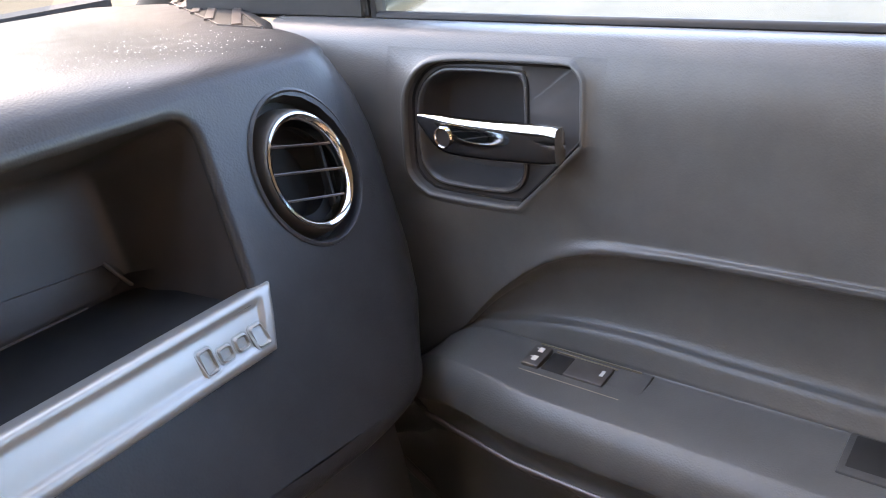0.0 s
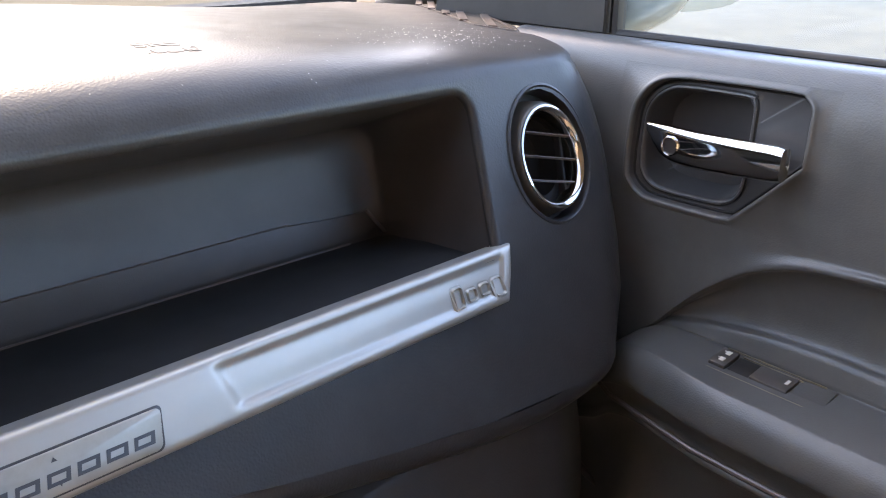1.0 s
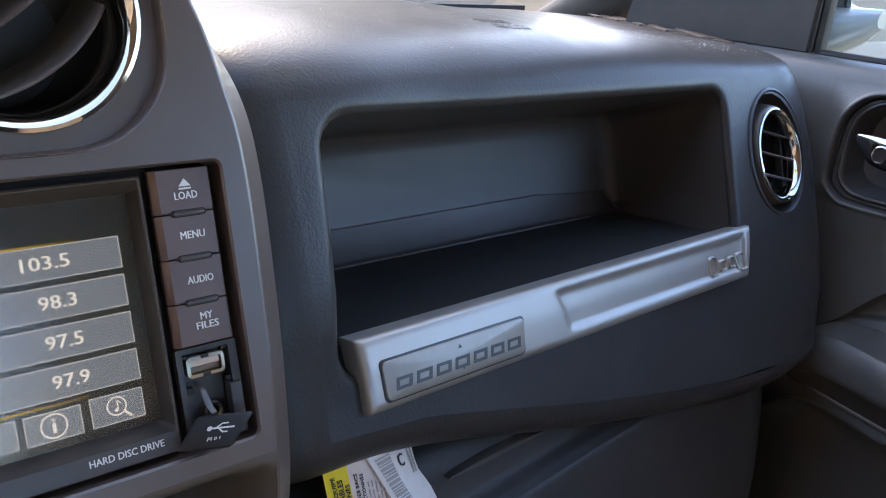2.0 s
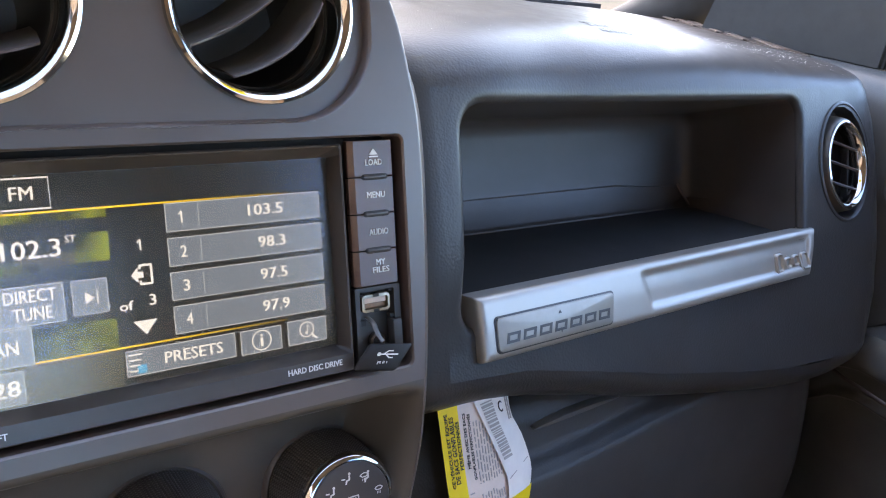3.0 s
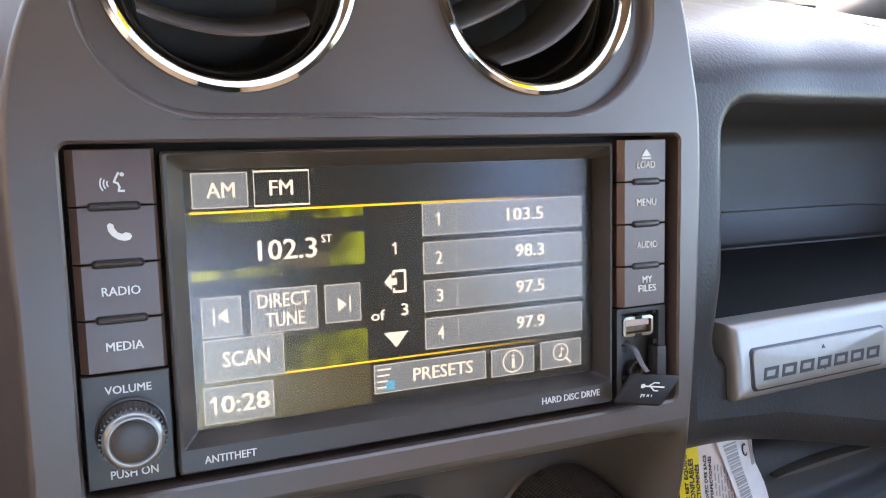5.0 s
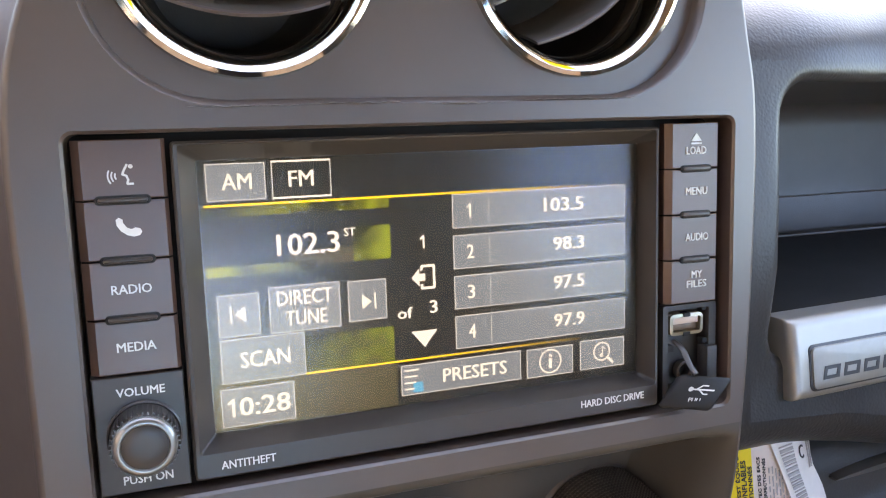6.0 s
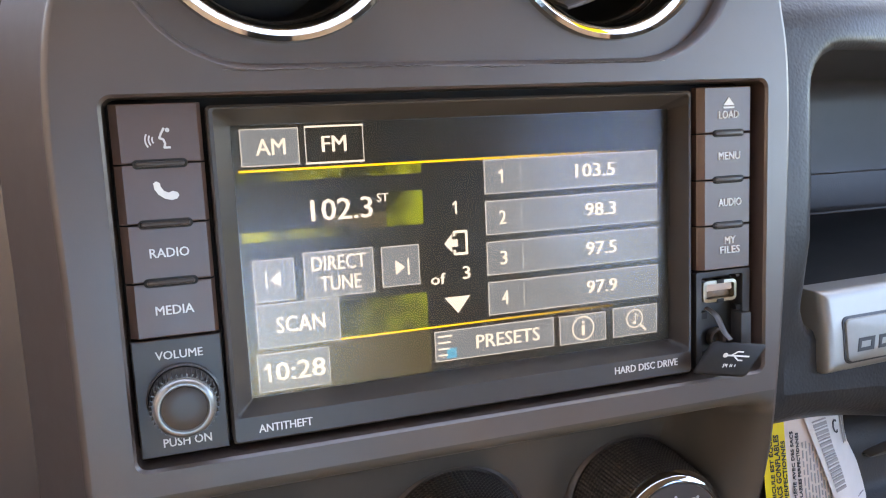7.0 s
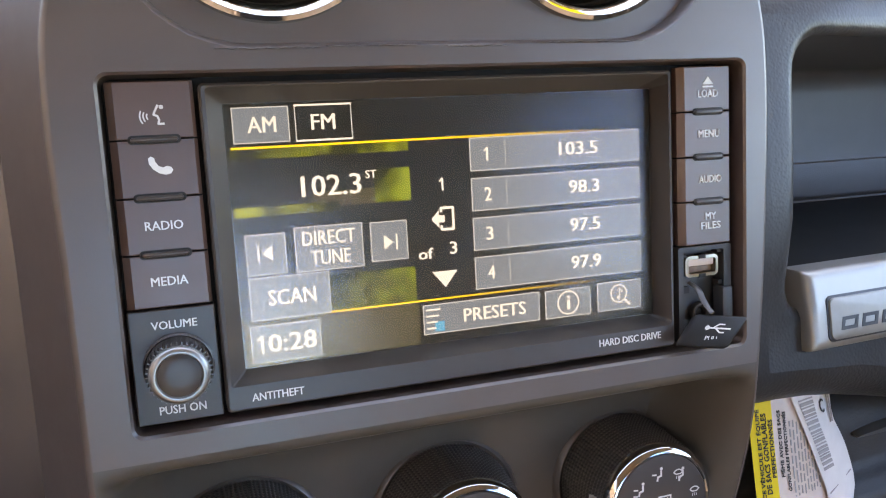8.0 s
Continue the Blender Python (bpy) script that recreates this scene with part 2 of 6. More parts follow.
def rrect(x0, x1, z0, z1, r, n=6):
    out = []
    for cx, cz, a0 in ((x1 - r, z1 - r, 0), (x0 + r, z1 - r, 90), (x0 + r, z0 + r, 180), (x1 - r, z0 + r, 270)):
        for i in range(n + 1):
            a = radians(a0 + 90 * i / n)
            out.append((cx + r * math.cos(a), cz + r * math.sin(a)))
    return out


def ray_poly(poly, c, a):
    dx, dz = math.cos(a), math.sin(a)
    best = None
    for i in range(len(poly)):
        (ax, az), (bx, bz) = poly[i], poly[(i + 1) % len(poly)]
        ex, ez = bx - ax, bz - az
        det = dx * ez - dz * ex
        if abs(det) < 1e-14:
            continue
        px, pz = ax - c[0], az - c[1]
        t = (px * ez - pz * ex) / det
        u = (px * dz - pz * dx) / det
        if t > 0 and -1e-7 <= u <= 1 + 1e-7 and (best is None or t > best):
            best = t
    return (c[0] + best * dx, c[1] + best * dz)


def angles(c, *polys):
    s = sorted({round(math.atan2(p[1] - c[1], p[0] - c[0]), 5) for poly in polys for p in poly})
    out = []
    for i, a in enumerate(s):
        b = s[i + 1] if i + 1 < len(s) else s[0] + 2 * math.pi
        if b - a < 2e-4:
            continue
        k = max(1, int((b - a) / 0.12))
        out += [a + (b - a) * j / k for j in range(k)]
    return out


def star(poly, c, angs):
    return [ray_poly(poly, c, a) for a in angs]


def slab(bm, x0, x1, y0, y1, z0, z1, bev=0.0, seg=2):
    r = bmesh.ops.create_cube(bm, size=1.0, matrix=Matrix.Translation(((x0 + x1) / 2, (y0 + y1) / 2, (z0 + z1) / 2)) @ Matrix.Diagonal((x1 - x0, y1 - y0, z1 - z0, 1)))
    if bev:
        es = list({e for v in r["verts"] for e in v.link_edges})
        bmesh.ops.bevel(bm, geom=es, offset=bev, segments=seg, affect="EDGES", profile=0.5)


def plate(bm, poly, y0, y1, bev=0.0006, back=True):
    """A flat plate over an outline in x and z, front at y0 with a rounded edge, back at y1."""
    cx = sum(p[0] for p in poly) / len(poly)
    cz = sum(p[1] for p in poly) / len(poly)

    def inset(d):
        n = len(poly)
        out = []
        for i in range(n):
            a, b, c = Vector(poly[i - 1]), Vector(poly[i]), Vector(poly[(i + 1) % n])
            t = ((b - a).normalized() + (c - b).normalized())
            t = t.normalized() if t.length > 1e-9 else (c - b).normalized()
            out.append(b + Vector((-t.y, t.x)) * d)
        return out
    loops = [[(p[0], y1, p[1]) for p in poly], [(p[0], y0 + bev, p[1]) for p in poly]]
    if bev:
        loops += [[(p[0], y0 + bev * 0.3, p[1]) for p in inset(bev * 0.3)], [(p[0], y0, p[1]) for p in inset(bev)]]
    vs = grid(bm, loops, close=True)
    cap(bm, vs[-1])
    if back:
        cap(bm, vs[0])


def lathe(bm, profile, cx, cz, y0, n=48, sx=1.0, sz=1.0, caps=True, first=True):
    """Turns (radius, depth) round an axis along y."""
    rows = [[(cx + sx * r * math.cos(2 * math.pi * i / n), y0 + d, cz + sz * r * math.sin(2 * math.pi * i / n)) for i in range(n)] for r, d in profile]
    vs = grid(bm, rows, close=True)
    if caps:
        if first:
            cap(bm, vs[0])
        cap(bm, vs[-1])
    return vs


def tube(bm, pts, radius, n=8, flat=1.0):
    """A round rod along points."""
    P = [Vector(p) for p in pts]
    rows = []
    for i, p in enumerate(P):
        d = (P[min(i + 1, len(P) - 1)] - P[max(i - 1, 0)]).normalized()
        s = d.cross(Vector((0, 0, 1)))
        s = s.normalized() if s.length > 1e-4 else Vector((1, 0, 0))
        u = s.cross(d)
        rows.append([p + radius * (math.cos(2 * math.pi * k / n) * s + flat * math.sin(2 * math.pi * k / n) * u) for k in range(n)])
    vs = grid(bm, rows, close=True)
    cap(bm, vs[0])
    cap(bm, vs[-1])


def letters(text, cx, cz, y, width, height, mat, parent, name="lettering", turn=0.0, depth=0.00015, place=None):
    """Raised lettering that fills a box of that width and height, facing the cabin."""
    cu = bpy.data.curves.new("type", "FONT")
    cu.body, cu.align_x, cu.align_y, cu.extrude, cu.resolution_u = text, "CENTER", "CENTER", 0.01, 2
    tmp = new("type", cu)
    bpy.context.view_layer.update()
    me = bpy.data.meshes.new_from_object(tmp.evaluated_get(bpy.context.evaluated_depsgraph_get()))
    bpy.data.objects.remove(tmp)
    bpy.data.curves.remove(cu)
    xs, ys = [v.co.x for v in me.vertices], [v.co.y for v in me.vertices]
    mx, my, kx, ky = (max(xs) + min(xs)) / 2, (max(ys) + min(ys)) / 2, width / (max(xs) - min(xs)), height / (max(ys) - min(ys))
    ca, sa = math.cos(radians(turn)), math.sin(radians(turn))
    bm = bmesh.new()
    for k in (-1, 1):
        bm.from_mesh(me)
        for v in list(bm.verts)[-len(me.vertices):]:
            a, b = (v.co.x - mx + 0.016 * k) * kx, (v.co.y - my) * ky
            p = Vector((cx + a * ca - b * sa, y - v.co.z * depth / 0.01 - (0.00001 if k > 0 else 0), cz + a * sa + b * ca))
            v.co = place(p) if place else p
    bm.to_mesh(me)
    bm.free()
    me.materials.clear()
    me.materials.append(mat)
    for f in me.polygons:
        f.material_index = 0
    return part(name, me, mat, parent)


def flat_shape(name, poly, y, mat, parent, depth=0.00012, place=None):
    """A thin printed shape."""
    bm = bmesh.new()
    f = [bm.verts.new((p[0], y - depth, p[1])) for p in poly]
    g = [bm.verts.new((p[0], y + depth, p[1])) for p in poly]
    bm.faces.new(f)
    for i in range(len(poly)):
        j = (i + 1) % len(poly)
        bm.faces.new((f[i], f[j], g[j], g[i]))
    if place:
        for v in bm.verts:
            v.co = place(v.co)
    return part(name, bm, mat, parent, smooth=False)


def stroke(bm, pts, w, y, depth=0.00012):
    """A thin raised line of even width in the plane of the dash."""
    for (ax, az), (bx, bz) in zip(pts, pts[1:]):
        d = Vector((bx - ax, bz - az))
        if d.length < 1e-9:
            continue
        d.normalize()
        n = Vector((-d.y, d.x)) * w / 2
        e = d * w * 0.25
        q = [(ax - e.x + n.x, az - e.y + n.y), (ax - e.x - n.x, az - e.y - n.y), (bx + e.x - n.x, bz + e.y - n.y), (bx + e.x + n.x, bz + e.y + n.y)]
        f = [bm.verts.new((p[0], y - depth, p[1])) for p in q]
        bm.faces.new(f)


def loose(loop, c, k=1.0004):
    """A loop grown by a hair, so that it laps over its neighbour."""
    return [(c[0] + (p[0] - c[0]) * k, c[1] + (p[1] - c[1]) * k) for p in loop]


def offset(poly, d):
    """An outline grown by d all round."""
    n = len(poly)
    area = sum(poly[i][0] * poly[(i + 1) % n][1] - poly[(i + 1) % n][0] * poly[i][1] for i in range(n))
    out = []
    for i in range(n):
        a, b, c = Vector(poly[i - 1]), Vector(poly[i]), Vector(poly[(i + 1) % n])
        t = ((b - a).normalized() + (c - b).normalized()).normalized()
        m = Vector((t.y, -t.x)) * (1 if area > 0 else -1)
        out.append(tuple(b + m * d))
    return out


def arc(cx, cz, r, a0, a1, n=10):
    return [(cx + r * math.cos(radians(lerp(a0, a1, i / n))), cz + r * math.sin(radians(lerp(a0, a1, i / n)))) for i in range(n + 1)]


# ---- the passenger's dash ----
def base_y(x, z):
    """Depth of the dash's rear face: it runs a little forward to the right and leans forward to the top."""
    s = max(0.0, min(1.0, (XF - x) / 0.031))
    return 0.3595 + 0.0655 * x + 0.11 * (z - 1.17) + 0.022 * (1 - math.sqrt(1 - s * s))


def face_y(x, z):
    """The same, swelling towards the cabin beside the stack."""
    return base_y(x, z) - 0.0105 * step(0.03, -0.058, x) * step(1.135, 1.205, z)


XL, XF, XV = -0.119, -0.088, 0.325                      # seam with the centre stack; where the end begins to curve
OPEN = (-0.0668, 0.3085, 1.150, 1.2765)      # mouth of the storage bin


def mouth(x, z):
    """The mouth's sides lean: it lies further left the lower it is."""
    k = (OPEN[3] - z) / 0.1065
    return x - k * (0.0085 + 0.0055 * (x - OPEN[0]) / 0.37), z


ZF0, ZF1 = 1.100, 1.285                     # the face's lower edge and upper edge

dashboard = thing("dashboard", (0.1, 0.4, 1.1), "black grained vinyl passenger dashboard with an open storage bin", "dashboard")


def end_x(z):
    """How far the dash reaches to the door at each height."""
    return table([(1.03, 0.400), (1.05, 0.424), (1.066, 0.440), (1.10, 0.460), (1.147, 0.470), (1.199, 0.478), (1.246, 0.478), (1.279, 0.470), (1.31, 0.459), (1.36, 0.458)], z)


def low_z(x):
    """The pad's lower edge drops to the right."""
    return table([(-0.12, 1.126), (-0.04, 1.122), (0.10, 1.090), (0.25, 1.062), (0.325, 1.055), (0.39, 1.060), (0.43, 1.074), (0.47, 1.100)], x)


def dash_section(x):
    """Points (y, z, height along the face) of the upper pad, from the lower edge over the brow to the windscreen."""
    drop = 0.018 * step(0.10, 0.46, x) + 0.006 * step(0.02, -0.12, x)
    out = []
    for i in range(8):
        z = lerp(low_z(x), ZF1, i / 7)
        out.append((face_y(x, z), z))
    y0 = face_y(x, ZF1)
    zt = 1.342 - drop
    a, b, c = Vector((y0, ZF1)), Vector((y0 + 0.005, zt - 0.021)), Vector((y0 + 0.075, zt))
    for i in range(1, 13):
        k = i / 12
        p = a * (1 - k) ** 2 + b * 2 * k * (1 - k) + c * k * k
        out.append((p.x, p.y))
    for i in range(1, 9):
        d = 0.62 * (i / 8) ** 1.4
        out.append((y0 + 0.075 + d, zt + 0.32 * d - 0.08 * d * d))
    return out


def dash_pad():
    bm = bmesh.new()
    # the face round the mouth
    cx, cz = 0.12, 1.2
    outer = [(XF, low_z(XF))] + [(x, low_z(x)) for x in (-0.03, 0.03, 0.10, 0.17, 0.25)] + [(XV, low_z(XV)), (XV, ZF1)] + [(lerp(XF, XV, i / 24), ZF1) for i in range(23, -1, -1)] + [(XF, lerp(low_z(XF), ZF1, i / 7)) for i in range(6, 0, -1)]
    r = 0.006
    x0, x1, z0, z1 = OPEN
    big = rrect(x0 - r, x1 + r, z0 - r, z1 + r, 0.016 + r)
    angs = angles((cx, cz), outer, big)
    loops = [loose(star(outer, (cx, cz), angs), (cx, cz))]
    mid = [mouth(*p) for p in star(big, (cx, cz), angs)]
    loops.append([(lerp(a[0], b[0], 0.6), lerp(a[1], b[1], 0.6)) for a, b in zip(loops[0], mid)])
    loops.append(mid)
    rows = [[(x, face_y(x, z), z) for x, z in l] for l in loops]
    for i in range(1, 6):
        k = radians(90 * i / 5)
        d = r * math.sin(k)
        l = star(rrect(x0 - r + d, x1 + r - d, z0 - r + d, z1 + r - d, 0.016 + r - d), (cx, cz), angs)
        rows.append([(x, face_y(x, z) + r * (1 - math.cos(k)), z) for x, z in (mouth(*p) for p in l)])
    grid(bm, rows, close=True)
    # brow and top over the face, then the rounded end by the door
    xl = [XL + 0.031 * (1 - math.cos(i * math.pi / 20)) for i in range(10)]
    grid(bm, [[Vector((x, y, z)) for y, z in dash_section(x)[:8]] for x in xl + [XF]])
    xs = xl + [lerp(XF, XV, i / 24) for i in range(25)]
    secs = [[Vector((x, y, z)) for y, z in dash_section(x)[7:]] for x in xs]
    # left edge rolls down into the seam
    roll = []
    for k in range(1, 5):
        a = radians(90 * k / 4)
        roll.append([p + Vector((-0.004 * math.sin(a), 0.004 * (1 - math.cos(a)), -0.004 * (1 - math.cos(a)))) for p in secs[0]])
    grid(bm, list(reversed(roll)) + secs)
    full = []
    for j in range(15):
        k = j / 14
        col = []
        for i, (y, z) in enumerate(dash_section(XV)):
            xe = end_x(z) if i < 20 else min(0.585, 0.459 + 0.62 * max(0.0, y - 0.445))
            x = lerp(XV, xe, math.sin(k * math.pi / 2) if k < 1 else 1)
            w = min(1.0, max(0.0, (i - 8) / 9))
            rad = lerp(0.055, 0.014, w)
            s = max(0.0, (x - (xe - rad)) / rad)
            y2, z2 = dash_section(x)[i]
            turn = rad * (1 - math.sqrt(max(0.0, 1 - min(1, s) ** 2)))
            if i < 8:
                col.append(Vector((x, y2 + turn, z2)))
            else:
                col.append(Vector((x, y2 + turn * (1 - w), z2 - turn * 0.55 * w)))
        full.append(col)
    full.append([(p + Vector((0.0, 0.35, 0.0))) if i < 12 else (p + Vector((0.004, 0.05, -0.08))) for i, p in enumerate(full[-1])])
    end = bmesh.new()
    grid(end, full)
    # round hole for the vent at the end
    for k in range(20):
        a = 2 * math.pi * k / 20
        n = Vector((math.cos(a) / 0.0440, 0, math.sin(a) / 0.0500)).normalized()
        at = Vector((0.3755 + 0.0440 * math.cos(a), 0.4, 1.2195 + 0.0500 * math.sin(a)))
        bmesh.ops.bisect_plane(end, geom=list(end.verts) + list(end.edges) + list(end.faces), dist=1e-6, plane_co=at, plane_no=n)
    gone = []
    for f in end.faces:
        c = f.calc_center_median()
        if c.y < 0.5 and ((c.x - 0.3755) / 0.0442) ** 2 + ((c.z - 1.2195) / 0.0502) ** 2 < 1:
            gone.append(f)
    bmesh.ops.delete(end, geom=gone, context="FACES")
    me = bpy.data.meshes.new("end")
    end.to_mesh(me)
    end.free()
    bm.from_mesh(me)
    bpy.data.meshes.remove(me)
    # lower edge rolls under
    edge = [Vector((x, face_y(x, low_z(x)), low_z(x))) for x in xs] + [c[0] for c in full[1:-1]]
    low = []
    for k in range(0, 9):
        a = radians(115 * k / 8)
        low.append([p + Vector((0, 0.020 * (1 - math.cos(a)), -0.020 * math.sin(a))) for p in edge])
    low.append([p + Vector((0, 0.10, -0.012)) for p in edge])
    grid(bm, low)
    return bm


part("dash_pad", dash_pad(), DASH, dashboard)


def dash_bin():
    bm = bmesh.new()
    rows = []
    n = 8
    c = (0.12, 1.215)
    first = rrect(*OPEN, 0.016, n)
    angs = angles(c, first)
    for k, grow in ((0, 0), (0.15, 0.0), (0.4, 0), (0.7, 0), (0.88, 0), (0.915, 0.0006), (0.945, 0.0022), (0.97, 0.005), (0.988, 0.009), (1.0, 0.0145)):
        x0, x1 = lerp(OPEN[0], -0.05, k) + grow, lerp(OPEN[1], 0.285, k) - grow
        z0, z1 = lerp(1.150, 1.182, k ** 0.8) + grow * 0.3, lerp(1.2765, 1.270, k) - grow
        l = star(rrect(x0, x1, z0, z1, 0.016, n), c, angs)
        rows.append([(lerp(mouth(x, z)[0], x, k), lerp(face_y(x, z) + 0.006, 0.498, k), z) for x, z in l])
    vs = grid(bm, rows, close=True)
    cap(bm, vs[-1])
    return bm


part("storage_bin", dash_bin(), BIN, dashboard, "deep open storage bin of dark plastic")


def liner_x(y, k):
    """Across the liner at depth y, from the bin's left wall to near its right one."""
    return lerp(lerp(-0.0840, -0.0600, (y - 0.372) / 0.12), 0.285, k)


def bin_mat():
    """Rubber floor of the bin."""
    bm = bmesh.new()
    prof = [(0.372, 1.1615), (0.40, 1.1665), (0.44, 1.1745), (0.478, 1.1830), (0.484, 1.1835)]
    grid(bm, [[(liner_x(y, k / 8), y, z + 0.0012) for y, z in prof] for k in range(9)])
    return bm


def bin_upstand():
    bm = bmesh.new()
    prof = [(0.4838, 1.1842), (0.4890, 1.1850), (0.4918, 1.188), (0.4962, 1.209), (0.4970, 1.2094), (0.4990, 1.209)]
    grid(bm, [[(liner_x(y, k / 8), y, z - (0.006 * step(0.72, 1.0, k / 8) if z > 1.2 else 0.0)) for y, z in prof] for k in range(9)])
    return bm


bm = bmesh.new()
tube(bm, [(0.2675, 0.4865, 1.2065), (0.2725, 0.4845, 1.196), (0.278, 0.482, 1.1855)], 0.0013, 8)
part("liner_corner", bm, SMOOTH, dashboard)
part("bin_liner", bin_mat(), RUBBER, dashboard, "black rubber floor liner")
# lighter bin plastic here puts the window light the upstand catches into its colour
part("liner_upstand", bin_upstand(), BIN, dashboard)
# thin lighter tubes stand in for highlights along the liner's edges
for y, z, x1, r in ((0.4962, 1.2096, 0.205, 0.0005), (0.4836, 1.1850, 0.245, 0.0010)):
    bm = bmesh.new()
    tube(bm, [(x, y, z) for x in (-0.048, 0.1, x1)], r, 6)
    part("liner_highlight", bm, SMOOTH, dashboard)


# silver trim bar below the bin
TX0, TX1, TZ0, TZ1 = -0.0680, 0.3055, 1.1325, 1.1695


def trim_proud(x, z):
    """How far the bar stands off the dash's face."""
    right = lerp(0.2885, 0.3055, (z - TZ0) / (TZ1 - TZ0))
    e = min(z - TZ0, TZ1 - z, x - TX0, right - x)
    h = 0.0075
    rad = 0.0045
    if e < rad:
        h -= rad - math.sqrt(max(0, rad * rad - (rad - e) ** 2))
    h -= 0.0015 * step(1.150, 1.1695, z)
    # scooped panel, open to the top
    w = step(0.070 + (1.1695 - z) * 0.30, 0.077 + (1.1695 - z) * 0.30, x) * (1 - step(right - 0.0125, right - 0.0085, x)) * step(1.1392, 1.1425, z) * (1 - step(1.160, 1.1675, z))
    return h - 0.0026 * w


def trim_bar():
    bm = bmesh.new()
    rows = []
    zs = [TZ0, TZ0 + 0.0004, TZ0 + 0.0012] + [lerp(TZ0 + 0.002, TZ1 - 0.002, i / 22) for i in range(23)] + [TZ1 - 0.0012, TZ1 - 0.0004, TZ1]
    for z in zs:
        right = lerp(0.2885, 0.3055, (z - TZ0) / (TZ1 - TZ0))
        xs = [TX0, TX0 + 0.0005, TX0 + 0.0015, TX0 + 0.003] + [lerp(TX0 + 0.0045, right - 0.016, i / 180) for i in range(181)] + [right - 0.016 + 0.0145 * i / 14 for i in range(1, 15)] + [right - 0.0005, right]
        rows.append([(x, base_y(x, z) - trim_proud(x, z), z) for x in xs])
    vs = grid(bm, rows)
    edge = vs[0] + [r[-1] for r in vs[1:]] + list(reversed(vs[-1]))[1:] + [r[0] for r in reversed(vs[1:-1])]
    out = [bm.verts.new(v.co + Vector((0, 0.012, 0))) for v in edge]
    for i in range(len(edge)):
        j = (i + 1) % len(edge)
        bm.faces.new((edge[i], edge[j], out[j], out[i]))
    return bm


trim = part("trim_bar", trim_bar(), SILVER, dashboard, "satin silver painted trim bar", angle=60)


def on_trim(p):
    return Vector((p.x, base_y(p.x, p.z) - 0.0075 + 0.0015 * step(1.150, 1.1695, p.z) + p.y, p.z))


def badge():
    poly = [(p[0], p[1]) for p in rrect(-0.0575, 0.0425, 1.1375, 1.1565, 0.003, 5)]
    poly = [(x - (0.004 * (1.1565 - z) / 0.019 if x > 0.03 else 0), z) for x, z in poly]
    bm = bmesh.new()
    plate(bm, poly, -0.0016, 0.002, 0.0005)
    for v in bm.verts:
        v.co = on_trim(v.co)
    groove = bmesh.new()
    big = [(x + (0.0011 if x > -0.007 else -0.0011), z + (0.0011 if z > 1.147 else -0.0011)) for x, z in poly]
    plate(groove, big, -0.0005, 0.003, 0.0003)
    for v in groove.verts:
        v.co = on_trim(v.co)
    part("badge_rim", groove, BADGE_DARK, trim)
    b = part("badge_plate", bm, BADGE, trim, "grey satin badge plate with dark marks")
    # seven plain slanted frames in a row, in place of a model name, and a small pointer
    for i in range(7):
        x, h = -0.0462 + i * 0.0129, 0.0030
        bm = bmesh.new()
        o = [(x - 0.0057, 1.1446 - h), (x + 0.0043, 1.1446 - h), (x + 0.0057, 1.1446 + h), (x - 0.0043, 1.1446 + h)]
        n = [(x - 0.0036, 1.1446 - h + 0.0016), (x + 0.0026, 1.1446 - h + 0.0016), (x + 0.0034, 1.1446 + h - 0.0016), (x - 0.0028, 1.1446 + h - 0.0016)]
        grid(bm, [[(q[0], y, q[1]) for q in l] for l, y in ((o, -0.0014), (o, -0.00185), (n, -0.00185), (n, -0.0014))], close=True)
        for v in bm.verts:
            v.co = on_trim(v.co)
        part("badge_mark", bm, BADGE_DARK, b, smooth=False)
    flat_shape("badge_pointer", [(-0.0088, 1.1518), (-0.0062, 1.1518), (-0.0075, 1.1538)], -0.0018, BADGE_DARK, b, place=on_trim)
    flat_shape("badge_pointer", [(-0.0080, 1.1416), (-0.0070, 1.1416), (-0.0075, 1.1405)], -0.0018, BADGE_DARK, b, place=on_trim)


badge()


def emblem():
    """Four raised plain shapes in place of the maker's name."""
    for i, (w, lo, hi) in enumerate(((0.0100, 1.1405, 1.1560), (0.0100, 1.1420, 1.1518), (0.0100, 1.1424, 1.1524), (0.0102, 1.1388, 1.1530))):
        cx = 0.2440 + i * 0.0122
        bm = bmesh.new()
        poly = rrect(cx - w / 2, cx + w / 2, lo, hi, 0.0024, 5)
        inner = rrect(cx - w / 2 + 0.0021, cx + w / 2 - 0.0021, lo + 0.0026, hi - 0.0026, 0.0012, 5)
        c = (cx, (lo + hi) / 2)
        angs = angles(c, poly, inner)
        o, n = star(poly, c, angs), star(inner, c, angs)
        mid = [((a[0] + b[0]) / 2, (a[1] + b[1]) / 2) for a, b in zip(o, n)]
        rows = [[(p[0], base_y(p[0], p[1]) - trim_proud(p[0], p[1]) - h, p[1]) for p in l] for l, h in ((o, -0.0004), (mid, 0.0021), (n, -0.0004))]
        grid(bm, rows, close=True)
        part("emblem_shape", bm, SILVER, trim, angle=80)
        bm = bmesh.new()
        big = offset(poly, 0.0007)
        f = [bm.verts.new((p[0], base_y(p[0], p[1]) - trim_proud(p[0], p[1]) - 0.00025, p[1])) for p in big]
        bm.faces.new(f)
        g = [bm.verts.new(v.co + Vector((0, 0.001, 0))) for v in f]
        for k in range(len(f)):
            n = (k + 1) % len(f)
            bm.faces.new((f[k], f[n], g[n], g[k]))
        part("emblem_seat", bm, BADGE, trim, smooth=False)


emblem()


